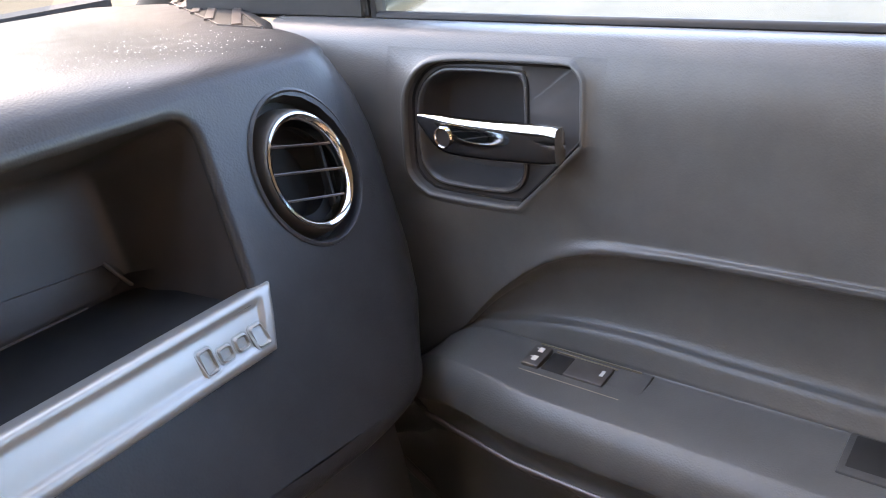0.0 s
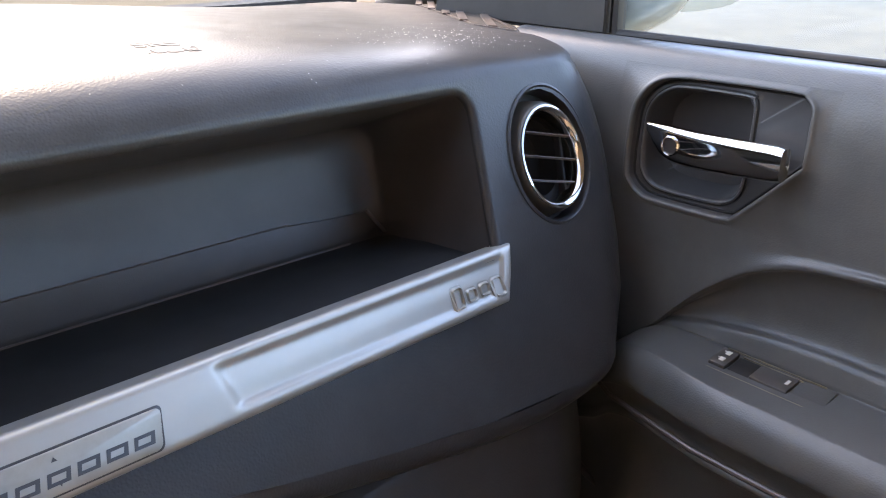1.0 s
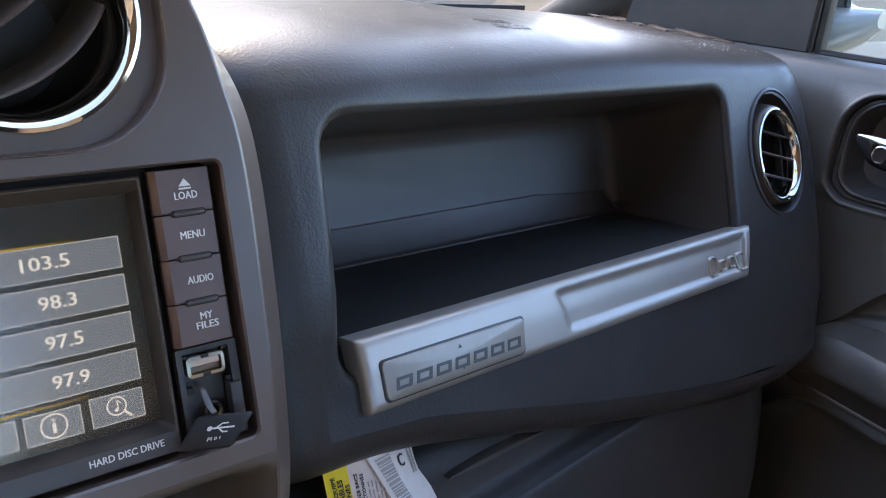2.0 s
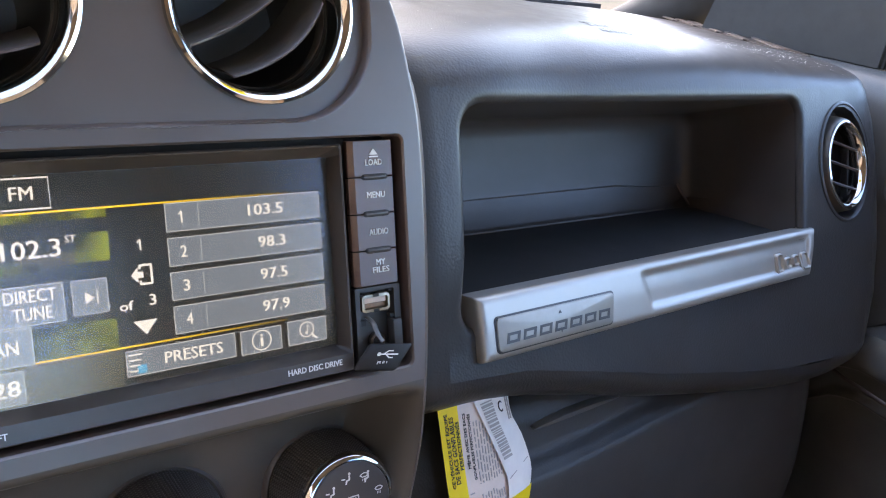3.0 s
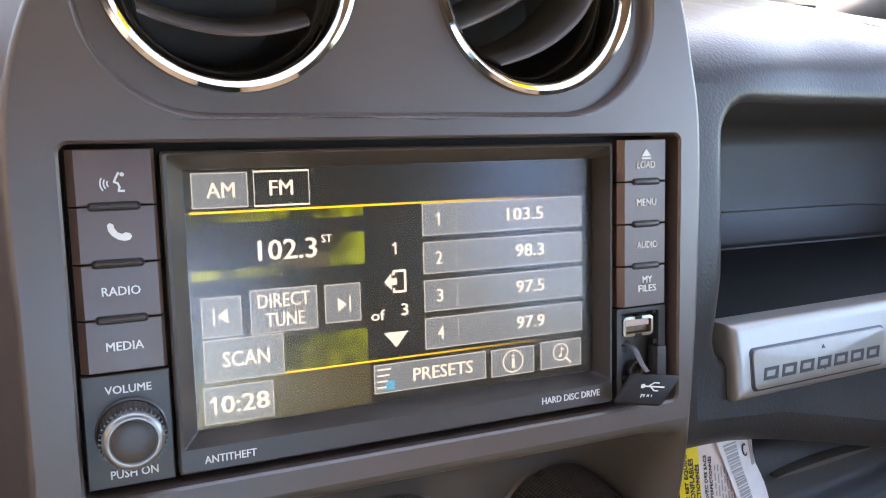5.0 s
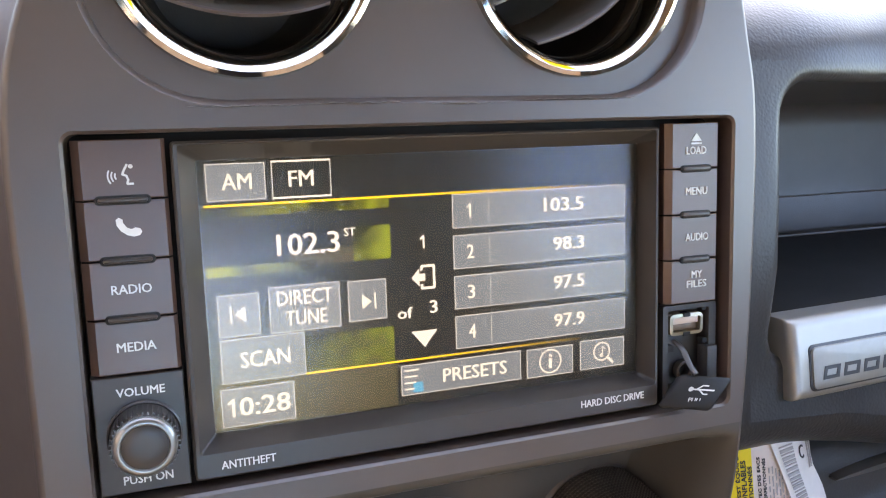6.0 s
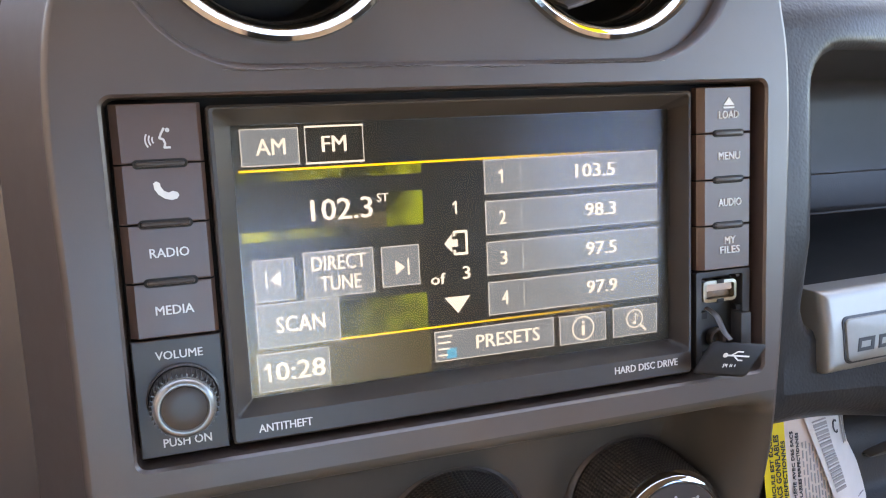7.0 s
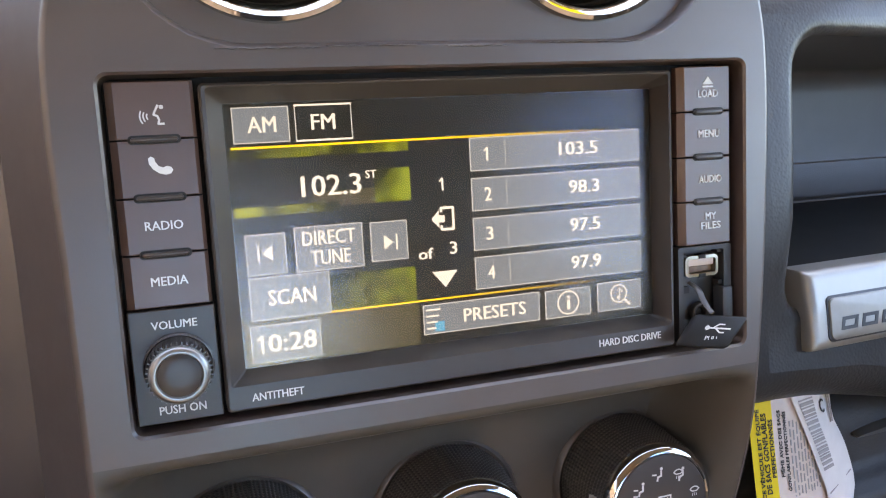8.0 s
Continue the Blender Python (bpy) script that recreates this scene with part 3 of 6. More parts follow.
def on_top(p):
    """Lays lettering on the top of the dash."""
    x = p.x
    sec = dash_section(x)[9:]
    y = p.z
    for (ya, za), (yb, zb) in zip(sec, sec[1:]):
        if ya <= y <= yb:
            return Vector((x, y, lerp(za, zb, (y - ya) / (yb - ya)) + 0.0003 + (0.0002 if p.y < 0 else 0)))
    return Vector((x, y, sec[-1][1]))


def top_z(x, y):
    sec = dash_section(x)[9:]
    for (ya, za), (yb, zb) in zip(sec, sec[1:]):
        if ya <= y <= yb:
            return lerp(za, zb, (y - ya) / (yb - ya))
    return sec[-1][1]


letters("SRS", 0.1185, 0.4385, 0, 0.027, 0.0120, BADGE_DARK, dashboard, "airbag_lettering", place=on_top)
letters("AIRBAG", 0.1215, 0.4235, 0, 0.031, 0.0095, BADGE_DARK, dashboard, "airbag_lettering", place=on_top)


# ---- glovebox and knee area below ----
def glovebox():
    t = thing("glovebox", (0.15, 0.40, 1.0), "closed dark plastic glovebox below the dashboard", "glovebox")
    bm = bmesh.new()
    rows = []
    for i in range(22):
        x = lerp(-0.105, 0.40, i / 21)
        rise = 0.018 * step(0.0, 0.2, x) - 0.02 * step(0.25, 0.40, x)
        prof = [(0.450, 1.094), (0.415, 1.088), (0.404, 1.075), (0.402, 1.058 + rise * 0.4), (0.400, 1.048 + rise * 0.6), (0.392, 1.040 + rise * 0.6), (0.388, 1.030 + rise * 0.5), (0.392, 0.98), (0.405, 0.92), (0.43, 0.87), (0.50, 0.84)]
        rows.append([(x, y - 0.012 + 0.0655 * x + 0.03 * step(0.33, 0.40, x), z) for y, z in spline(prof, 44)])
    grid(bm, rows)
    part("glovebox_door", bm, LOWER, t)
    # paler strip painted in for the highlight on the glovebox's rounded upper edge
    bm = bmesh.new()
    pts = spline([(0.002, 0.3865, 1.0665), (0.030, 0.3885, 1.0675), (0.060, 0.3905, 1.0682), (0.088, 0.3925, 1.0680)], 18)
    rows = []
    for i, p in enumerate(pts):
        w = 0.0034 * math.sin(math.pi * (i + 0.5) / 18) ** 0.7
        rows.append([p + Vector((0, 0.012, w * 1.2)), p + Vector((0, 0.001, w)), p + Vector((0, -0.0016, w * 0.4)), p + Vector((0, -0.0010, -w * 0.6)), p + Vector((0, 0.012, -w))])
    grid(bm, rows)
    part("glovebox_highlight", bm, DOORP, t)
    return t


glovebox()


# ---- centre stack ----
stack = thing("center_stack", (-0.2475, 0.33, 1.1), "dark satin plastic centre stack bezel framing radio and vents", "console")
FY = 0.300
RIGHT = [(1.03, -0.166), (1.06, -0.150), (1.086, -0.1385), (1.123, -0.1275), (1.156, -0.1235), (1.211, -0.1208), (1.265, -0.1212), (1.291, -0.1265), (1.315, -0.138), (1.338, -0.156), (1.356, -0.182), (1.368, -0.215), (1.372, -0.249)]


def right_x(z):
    return table(RIGHT, z) - 0.0098 * step(1.34, 1.28, z)


def left_x(z):
    if z <= 1.211:
        return -0.3682
    return -0.4890 - table(RIGHT, z)


ZS = 1.2638
RAD, RADL = 0.0022, 0.0024      # roll of the right and the left edge


def stack_face():
    bm = bmesh.new()
    # zone of the radio
    zl = 1.1495
    n = 14
    outA = [(right_x(lerp(zl, ZS, i / n)) - RAD, lerp(zl, ZS, i / n)) for i in range(n + 1)] + [(left_x(lerp(ZS, zl, i / n)) + RADL, lerp(ZS, zl, i / n)) for i in range(n + 1)]
    hole = rrect(-0.3545, -0.1405, 1.1565, 1.2612, 0.0035)
    c = (-0.2475, 1.209)
    angs = angles(c, outA, hole)
    a, h = loose(star(outA, c, angs), c), star(hole, c, angs)
    h2 = star(rrect(-0.3545 + 0.0008, -0.1405 - 0.0008, 1.1573, 1.2604, 0.003), c, angs)
    grid(bm, [[(x, FY, z) for x, z in a], [(x, FY, z) for x, z in h], [(x, FY + 0.0009, z) for x, z in h2], [(x, FY + 0.016, z) for x, z in h2]], close=True)
    # zone of the vents: a dished field with a rounded step
    zt = 1.3665
    m = 18
    outB = [(right_x(lerp(ZS, zt, i / m)) - RAD, lerp(ZS, zt, i / m)) for i in range(m + 1)] + [(left_x(lerp(zt, ZS, i / m)) + RADL, lerp(zt, ZS, i / m)) for i in range(m + 1)]
    c2 = (-0.2515, 1.312)
    s0 = rrect(-0.3485, -0.1535, 1.2670, 1.3590, 0.036, 10)
    s1 = rrect(-0.3478, -0.1542, 1.2677, 1.3583, 0.0353, 10)
    s2 = rrect(-0.3469, -0.1551, 1.2689, 1.3571, 0.0344, 10)
    angs = angles(c2, outB, s0)
    loops = [[(x, FY, z) for x, z in loose(star(outB, c2, angs), c2)]]
    loops.append([(x, FY, z) for x, z in star(s0, c2, angs)])
    loops.append([(x, FY + 0.0007, z) for x, z in star(s1, c2, angs)])
    loops.append([(x, FY + 0.0052, z) for x, z in star(s2, c2, angs)])
    vs = grid(bm, loops, close=True)
    # floor of the dish, cut by the two round vents
    mid = -0.2515
    for cxv, lo, hi in ((-0.304, None, mid), (-0.199, mid, None)):
        poly = [p for p in s2 if (lo is None or p[0] >= lo) and (hi is None or p[0] <= hi)]
        if hi is not None:
            poly = [(mid, 1.3571)] + sorted([p for p in poly if p[0] < mid], key=lambda p: -math.atan2(p[1] - 1.313, p[0] - mid) % (2 * math.pi), reverse=True) + [(mid, 1.2689)]
        else:
            poly = [(mid, 1.2689)] + sorted([p for p in poly if p[0] > mid], key=lambda p: math.atan2(p[1] - 1.313, p[0] - mid)) + [(mid, 1.3571)]
        cc = (cxv, 1.3135)
        ring = [(cxv + 0.0385 * math.cos(radians(5 * i)), 1.3135 + 0.0385 * math.sin(radians(5 * i))) for i in range(72)]
        angs = angles(cc, poly, ring)
        pin = star(poly, cc, angs)
        rin = star(ring, cc, angs)
        grid(bm, [[(x, FY + 0.0052, z) for x, z in pin], [(x, FY + 0.0052, z) for x, z in rin], [(x, FY + 0.03, z) for x, z in rin]], close=True)
    # the whole edge rolls back into the seam
    zs = [lerp(1.02, 1.3665, i / 70) for i in range(71)]
    for side in (1, -1):
        rows = []
        for z in zs:
            x, rad = (right_x(z), RAD) if side > 0 else (left_x(z), RADL)
            row = []
            for k in range(7):
                a = radians(90 * k / 6)
                row.append((x - side * rad * (1 - math.sin(a)), FY + rad * 1.3 * (1 - math.cos(a)), z))
            row.append((table(RIGHT, z) + 0.0040 * step(1.34, 1.28, z), FY + 0.0215, z) if side > 0 else (x - 0.016, FY + 0.032, z))
            row.append((table(RIGHT, z) + 0.0005 + 0.006 * step(1.33, 1.28, z), FY + 0.075, z) if side > 0 else (x - 0.024, FY + 0.09, z))
            rows.append(row)
        grid(bm, rows)
    rows = []
    for i in range(13):
        x = lerp(left_x(1.3665) + RADL, right_x(1.3665) - RAD, i / 12)
        rows.append([(x, FY, 1.3665), (x, FY + 0.003, 1.3705), (x, FY + 0.01, 1.373), (x, FY + 0.10, 1.40)])
    grid(bm, rows)
    return bm


part("bezel", stack_face(), SMOOTH, stack)


def lower_panel():
    """Set-back panel for the climate knobs, with a rounded ledge above and cheeks at the sides."""
    bm = bmesh.new()
    rows = []
    nz = 30
    prof = [(FY, 1.1495), (FY + 0.0006, 1.1470), (FY + 0.003, 1.1452), (FY + 0.010, 1.1436), (FY + 0.022, 1.1412), (0.3310, 1.1380), (0.3365, 1.131), (0.3395, 1.115), (0.341, 1.09), (0.342, 1.06), (0.343, 1.02)]
    P = spline(prof, nz)
    for y, z in P:
        xr, xl = right_x(z) - RAD, left_x(z) + RADL
        row = []
        for e in (0.0, 0.0006, 0.0014, 0.003, 0.005, 0.008, 0.011, 0.014, 0.017, 0.020, 0.024):
            row.append((xl + e, lerp(FY, y, step(-0.002, 0.022, e) if e else 0.0), z))
        other = [(xr - (p[0] - xl), p[1], z) for p in reversed(row)]
        row += [(lerp(row[-1][0], other[0][0], i / 12), y, z) for i in range(1, 12)] + other
        rows.append(row)
    grid(bm, rows)
    return bm


part("climate_panel", lower_panel(), PANEL, stack)


# ---- round vents ----
def ring_profile(r):
    return [(r + 0.0002, 0.010), (r + 0.0006, 0.001), (r + 0.0002, -0.0007), (r - 0.0012, -0.0012), (r - 0.0030, -0.0002), (r - 0.0044, 0.0018), (r - 0.0053, 0.0050), (r - 0.0058, 0.012)]


def round_vent(cx, cz, tilt):
    t = thing("air_vent", (cx, 0.31, cz), "round black air vent with a chrome ring in the centre stack", "vent", "round air vents of the centre stack")
    bm = bmesh.new()
    lathe(bm, ring_profile(0.0385), cx, cz, 0.3035, 72, caps=False)
    part("chrome_ring", bm, CHROME, t, "polished chrome ring")
    bm = bmesh.new()
    rows = [(0.034, 0.004), (0.034, 0.02), (0.033, 0.045), (0.025, 0.055), (0.005, 0.058)]
    lathe(bm, rows, cx, cz, 0.3035, 48, first=False)
    part("vent_barrel", bm, DARK, t)
    bm = bmesh.new()
    lathe(bm, [(0.0336, 0.014), (0.0318, 0.0125), (0.0312, 0.0135), (0.0318, 0.020)], cx, cz, 0.3035, 56, caps=False)
    part("vent_inner_rim", bm, PANEL, t)
    # curved blades, turned together
    rot = Matrix.Translation((cx, 0, cz)) @ Matrix.Rotation(radians(tilt), 4, "Y") @ Matrix.Translation((-cx, 0, -cz))
    for i in range(3):
        z0 = cz - 0.0215 + i * 0.0195
        half = math.sqrt(max(0, 0.0335 ** 2 - (z0 - cz) ** 2))
        bm = bmesh.new()
        rows = []
        for k in range(17):
            s = -1 + 2 * k / 16
            x = cx + half * s
            bow = 0.0055 * s * s
            rows.append([(x, 0.3085 + bow * 0.6, z0 + bow), (x, 0.3078 + bow * 0.6, z0 + 0.0008 + bow), (x, 0.3085 + bow * 0.6, z0 + 0.0016 + bow), (x, 0.318, z0 + 0.0052 + bow), (x, 0.332, z0 + 0.009 + bow), (x, 0.332, z0 + 0.0076 + bow), (x, 0.318, z0 + 0.0036 + bow)])
        vs = grid(bm, rows, close=True)
        for q, f in enumerate(bm.faces):
            f.material_index = 0 if q % 7 < 2 else 1
        cap(bm, vs[0])
        cap(bm, vs[-1])
        bm.transform(rot)
        part("vent_blade", bm, [SMOOTH, PANEL], t)
    return t


round_vent(-0.304, 1.3135, 2)
round_vent(-0.199, 1.3135, -36)


def end_vent():
    """Ball vent at the end of the dash, standing proud in an oval seat."""
    cx, cz = 0.3762, 1.2180
    y = face_y(cx, cz)
    t = thing("air_vent", (cx, y, cz), "round black air vent with chrome ring beside the door", "vent")
    place = Matrix.Translation((cx, y, cz)) @ Matrix.Rotation(radians(5), 4, "Z") @ Matrix.Rotation(radians(-6), 4, "X") @ Matrix.Rotation(radians(13), 4, "Y")

    def turned(bm):
        bm.transform(place)
        return bm

    bm = bmesh.new()
    lathe(bm, [(0.0560, 0.006), (0.0540, -0.0004), (0.0520, -0.0012), (0.0500, 0.0008), (0.0490, 0.006), (0.0482, 0.025)], 0.0, 0.003, 0, 64, sx=0.87, caps=False)
    part("vent_seat", turned(bm), DASH, t)
    bm = bmesh.new()
    lathe(bm, [(0.0520, 0.014), (0.0300, 0.016)], 0.0, 0.003, 0, 48, sx=0.87, caps=False)
    part("vent_gap", turned(bm), GAP, t)
    # the ball sits a little deeper than its seat
    place = place @ Matrix.Translation((0, 0.004, 0)) @ Matrix.Diagonal((1.01, 1.0, 1.03, 1.0))
    bm = bmesh.new()
    rows = []
    for j in range(9):
        k = j / 8
        ax, az, ox, oz = lerp(0.0390, 0.0352, k), lerp(0.0440, 0.0382, k), lerp(0.0, -0.0005, k), lerp(0.002, 0.0, k)
        d = lerp(0.012, -0.0062, math.sin(k * math.pi / 2))
        rows.append([(ox + ax * math.cos(2 * math.pi * i / 64), d, oz + az * math.sin(2 * math.pi * i / 64)) for i in range(64)])
    grid(bm, rows, close=True)
    part("vent_collar", turned(bm), PANEL, t)
    bm = bmesh.new()
    lathe(bm, [(r, d - 0.0062) for r, d in ring_profile(0.0380)], -0.0005, 0, 0, 64, sx=0.925, caps=False)
    part("chrome_ring", turned(bm), CHROME, t, "polished chrome ring")
    bm = bmesh.new()
    lathe(bm, [(0.0345, -0.003), (0.034, 0.02), (0.028, 0.03), (0.005, 0.033)], -0.0005, 0, 0, 48, sx=0.925, first=False)
    part("vent_barrel", turned(bm), GAP, t)
    for k in (-0.0175, 0.0, 0.0175):
        half = 0.925 * math.sqrt(0.0340 ** 2 - k * k)
        bm = bmesh.new()
        rows = []
        for i in range(13):
            s = -1 + 2 * i / 12
            rows.append([(half * s - 0.0005, -0.0022, k - 0.0007), (half * s - 0.0005, -0.0030, k), (half * s - 0.0005, -0.0022, k + 0.0008), (half * s - 0.0005, 0.001, k + 0.0008), (half * s - 0.0005, 0.001, k - 0.0004)])
        vs = grid(bm, rows, close=True)
        cap(bm, vs[0])
        cap(bm, vs[-1])
        part("vent_blade", turned(bm), SMOOTH, t)
    bm = bmesh.new()
    slab(bm, 0.021, 0.0235, 0.004, 0.010, -0.024, 0.024, 0.0004)
    part("vent_upright", turned(bm), GAP, t)


end_vent()
# ---- radio ----
radio = thing("car_radio", (-0.2475, 0.32, 1.209), "dark touchscreen car radio with lit tuner display", "car radio")
bm = bmesh.new()
slab(bm, -0.3542, -0.1408, 0.3146, 0.36, 1.1568, 1.2610, 0.001)
part("chassis", bm, GAP, radio)


def screen_frame():
    """Raised frame that slopes in to the display."""
    bm = bmesh.new()
    c = (-0.246, 1.211)
    outer = rrect(-0.3272, -0.1690, 1.1595, 1.2578, 0.0012, 3)
    outer_in = rrect(-0.3265, -0.1697, 1.1602, 1.2571, 0.001, 3)
    low = rrect(-0.3255, -0.1702, 1.1672, 1.2566, 0.001, 3)
    win = rrect(-0.3205, -0.1722, 1.1700, 1.2522, 0.0006, 3)
    angs = angles(c, outer, low, win)
    rows = [[(x, 0.312, z) for x, z in star(outer, c, angs)], [(x, 0.3042, z) for x, z in star(outer, c, angs)], [(x, 0.3035, z) for x, z in star(outer_in, c, angs)],
            [(x, 0.3037, z) for x, z in star(low, c, angs)], [(x, 0.3118, z) for x, z in star(win, c, angs)], [(x, 0.3135, z) for x, z in star(win, c, angs)]]
    grid(bm, rows, close=True)
    return bm


part("screen_frame", screen_frame(), FACE, radio, angle=25)


def button(x0, x1, z0, z1, side):
    bm = bmesh.new()
    g = 0.00025
    rows = []
    slope = 0.0022
    for x, y in ((x0 + g, 0.3085), (x0 + g, 0.3058), (x0 + g + (slope if side < 0 else 0.0022), 0.3040), (x1 - g - 0.0011, 0.3040), (x1 - g, 0.3056), (x1 - g, 0.3085)):
        rows.append([(x, y, z0 + g), (x, y - (0.0002 if y < 0.305 else 0), z0 + g + 0.0003), (x, y - (0.0002 if y < 0.305 else 0), z1 - g - 0.0003), (x, y, z1 - g)])
    vs = grid(bm, rows)
    return bm


LEFTS = (1.2590, 1.2425, 1.2260, 1.2097, 1.1940)
RIGHTS = (1.2590, 1.2430, 1.2270, 1.2110, 1.1952)
lb, rb = [], []
for i in range(4):
    lb.append(part("button", button(-0.3526, -0.3283, LEFTS[i + 1], LEFTS[i], -1), BUTTON, radio, angle=20))
    rb.append(part("button", button(-0.1660, -0.1436, RIGHTS[i + 1], RIGHTS[i], 1), BUTTON, radio, angle=20))
for z in LEFTS[1:4]:
    bm = bmesh.new()
    plate(bm, rrect(-0.3475, -0.3331, z - 0.0013, z + 0.0013, 0.0012, 5), 0.3035, 0.306, 0.0001)
    part("light_bar_seat", bm, GAP, radio)
    bm = bmesh.new()
    plate(bm, rrect(-0.3467, -0.3339, z - 0.0007, z + 0.0007, 0.00068, 5), 0.3029, 0.306, 0.0005)
    part("light_bar", bm, FACE, radio)
for z in RIGHTS[1:4]:
    bm = bmesh.new()
    plate(bm, rrect(-0.1604, -0.1476, z - 0.0013, z + 0.0013, 0.0012, 5), 0.3035, 0.306, 0.0001)
    part("light_bar_seat", bm, GAP, radio)
    bm = bmesh.new()
    plate(bm, rrect(-0.1597, -0.1483, z - 0.00095, z + 0.00095, 0.0009, 5), 0.3029, 0.306, 0.0005)
    part("light_bar", bm, FACE, radio)
PY = 0.3036
letters("RADIO", -0.3400, 1.2180, PY, 0.0104, 0.0026, PRINT, lb[2])
letters("MEDIA", -0.3400, 1.2018, PY, 0.0102, 0.0026, PRINT, lb[3])
letters("LOAD", -0.1540, 1.2493, PY, 0.0082, 0.0027, PRINT, rb[0])
letters("MENU", -0.1537, 1.2352, PY, 0.0088, 0.0027, PRINT, rb[1])
letters("AUDIO", -0.1533, 1.2190, PY, 0.0095, 0.0027, PRINT, rb[2])
letters("MY", -0.1532, 1.2056, PY, 0.0044, 0.0026, PRINT, rb[3])
letters("FILES", -0.1532, 1.2022, PY, 0.0082, 0.0026, PRINT, rb[3])
flat_shape("eject_mark", [(-0.1562, 1.2525), (-0.1518, 1.2525), (-0.1540, 1.2552)], PY, PRINT, rb[0])
flat_shape("eject_mark", [(-0.1562, 1.2514), (-0.1518, 1.2514), (-0.1518, 1.2520), (-0.1562, 1.2520)], PY, PRINT, rb[0])
# telephone mark: a curved handset
hp = [(-0.3434, 1.2378), (-0.3424, 1.2385), (-0.3412, 1.2378), (-0.3411, 1.2366), (-0.3400, 1.2350), (-0.3386, 1.2344), (-0.3373, 1.2349), (-0.3358, 1.2345), (-0.3352, 1.2334), (-0.3360, 1.2322), (-0.3378, 1.2318), (-0.3400, 1.2324), (-0.3420, 1.2339), (-0.3432, 1.2358)]
hp = [(-0.3393 + (x + 0.3393) * 0.8, 1.2348 + (z - 1.2348) * 0.8) for x, z in hp]
flat_shape("telephone_mark", hp, PY, PRINT, lb[1])
# speech mark: a face in profile with three arcs before it
bm = bmesh.new()
for r in (0.0014, 0.0023, 0.0032):
    stroke(bm, arc(-0.3404, 1.2490, r, 152, 216, 6), 0.00042, PY)
stroke(bm, [(-0.3386, 1.2520), (-0.3395, 1.2504), (-0.3399, 1.2494), (-0.3389, 1.2490), (-0.3385, 1.2479), (-0.3388, 1.2468), (-0.3373, 1.2468)], 0.0006, PY)
stroke(bm, arc(-0.3377, 1.2515, 0.0003, 0, 360, 8), 0.0006, PY)
part("speech_mark", bm, PRINT, lb[0])

# volume corner
bm = bmesh.new()
plate(bm, [(-0.3527, 1.1592), (-0.3283, 1.1592), (-0.3283, 1.1935), (-0.3527, 1.1935)], 0.3043, 0.309, 0.0006)
vol = part("volume_panel", bm, FACE, radio, angle=25)
letters("VOLUME", -0.3400, 1.1888, 0.3042, 0.0128, 0.0024, PRINT, vol)
letters("PUSH ON", -0.3398, 1.1632, 0.3042, 0.0132, 0.0025, PRINT, vol)


def volume_knob():
    cx, cz = -0.3398, 1.1758
    t = part("volume_knob", (lambda b: (lathe(b, [(0.0094, 0.0), (0.0092, -0.0022), (0.0084, -0.0090), (0.0086, -0.0096)], cx, cz, 0.3043, 48), b)[1])(bmesh.new()), KNOB, radio)
    bm = bmesh.new()
    lathe(bm, [(0.0102, 0.001), (0.0102, -0.0006), (0.0097, -0.0010), (0.0093, 0.0)], cx, cz, 0.3043, 48, caps=False)
    part("knob_seat", bm, FACE, t)
    bm = bmesh.new()
    lathe(bm, [(0.0086, -0.0078), (0.0086, -0.0092), (0.0081, -0.0104), (0.0072, -0.0109), (0.0066, -0.0108), (0.0062, -0.0101)], cx, cz, 0.3043, 56, caps=False)
    part("knob_rim", bm, KNOB_RIM, t, "bright satin rim")
    bm = bmesh.new()
    lathe(bm, [(0.0064, -0.0100), (0.0058, -0.0103), (0.003, -0.0104)], cx, cz, 0.3043, 40)
    part("knob_face", bm, FACE, t)
    bm = bmesh.new()
    for i in range(40):
        a = 2 * math.pi * i / 40
        m = Matrix.Translation((cx, 0.3043, cz)) @ Matrix.Rotation(a, 4, "Y")
        b2 = bmesh.new()
        slab(b2, 0.0082, 0.0093, -0.0085, -0.001, -0.00022, 0.00022)
        b2.transform(m)
        me = bpy.data.meshes.new("tmp")
        b2.to_mesh(me)
        b2.free()
        bm.from_mesh(me)
        bpy.data.meshes.remove(me)
    part("knob_ribs", bm, KNOB, t, smooth=False)


volume_knob()
letters("ANTITHEFT", -0.3118, 1.1634, 0.3036, 0.0158, 0.0024, PRINT, radio)
letters("HARD DISC DRIVE", -0.1876, 1.1643, 0.3036, 0.0250, 0.0025, PRINT, radio)

# display
SY = 0.3130
bm = bmesh.new()
slab(bm, -0.3206, -0.1721, SY, 0.3142, 1.1699, 1.2523)
display = part("display", bm, SCREEN, radio, "lit colour display of the tuner", smooth=False)


def lit(x0, x1, z0, z1, mat, lift=0.0001, name="display_field"):
    flat_shape(name, [(x0, z0), (x1, z0), (x1, z1), (x0, z1)], SY - lift, mat, display, depth=0.00002)


def tile(x0, x1, z0, z1, mat=None):
    lit(x0, x1, z0, z1, LCD_EDGE, 0.00012, "tile_edge")
    lit(x0 + 0.0003, x1 - 0.0003, z0 + 0.0003, z1 - 0.0003, mat or LCD_TILE, 0.0002, "tile")


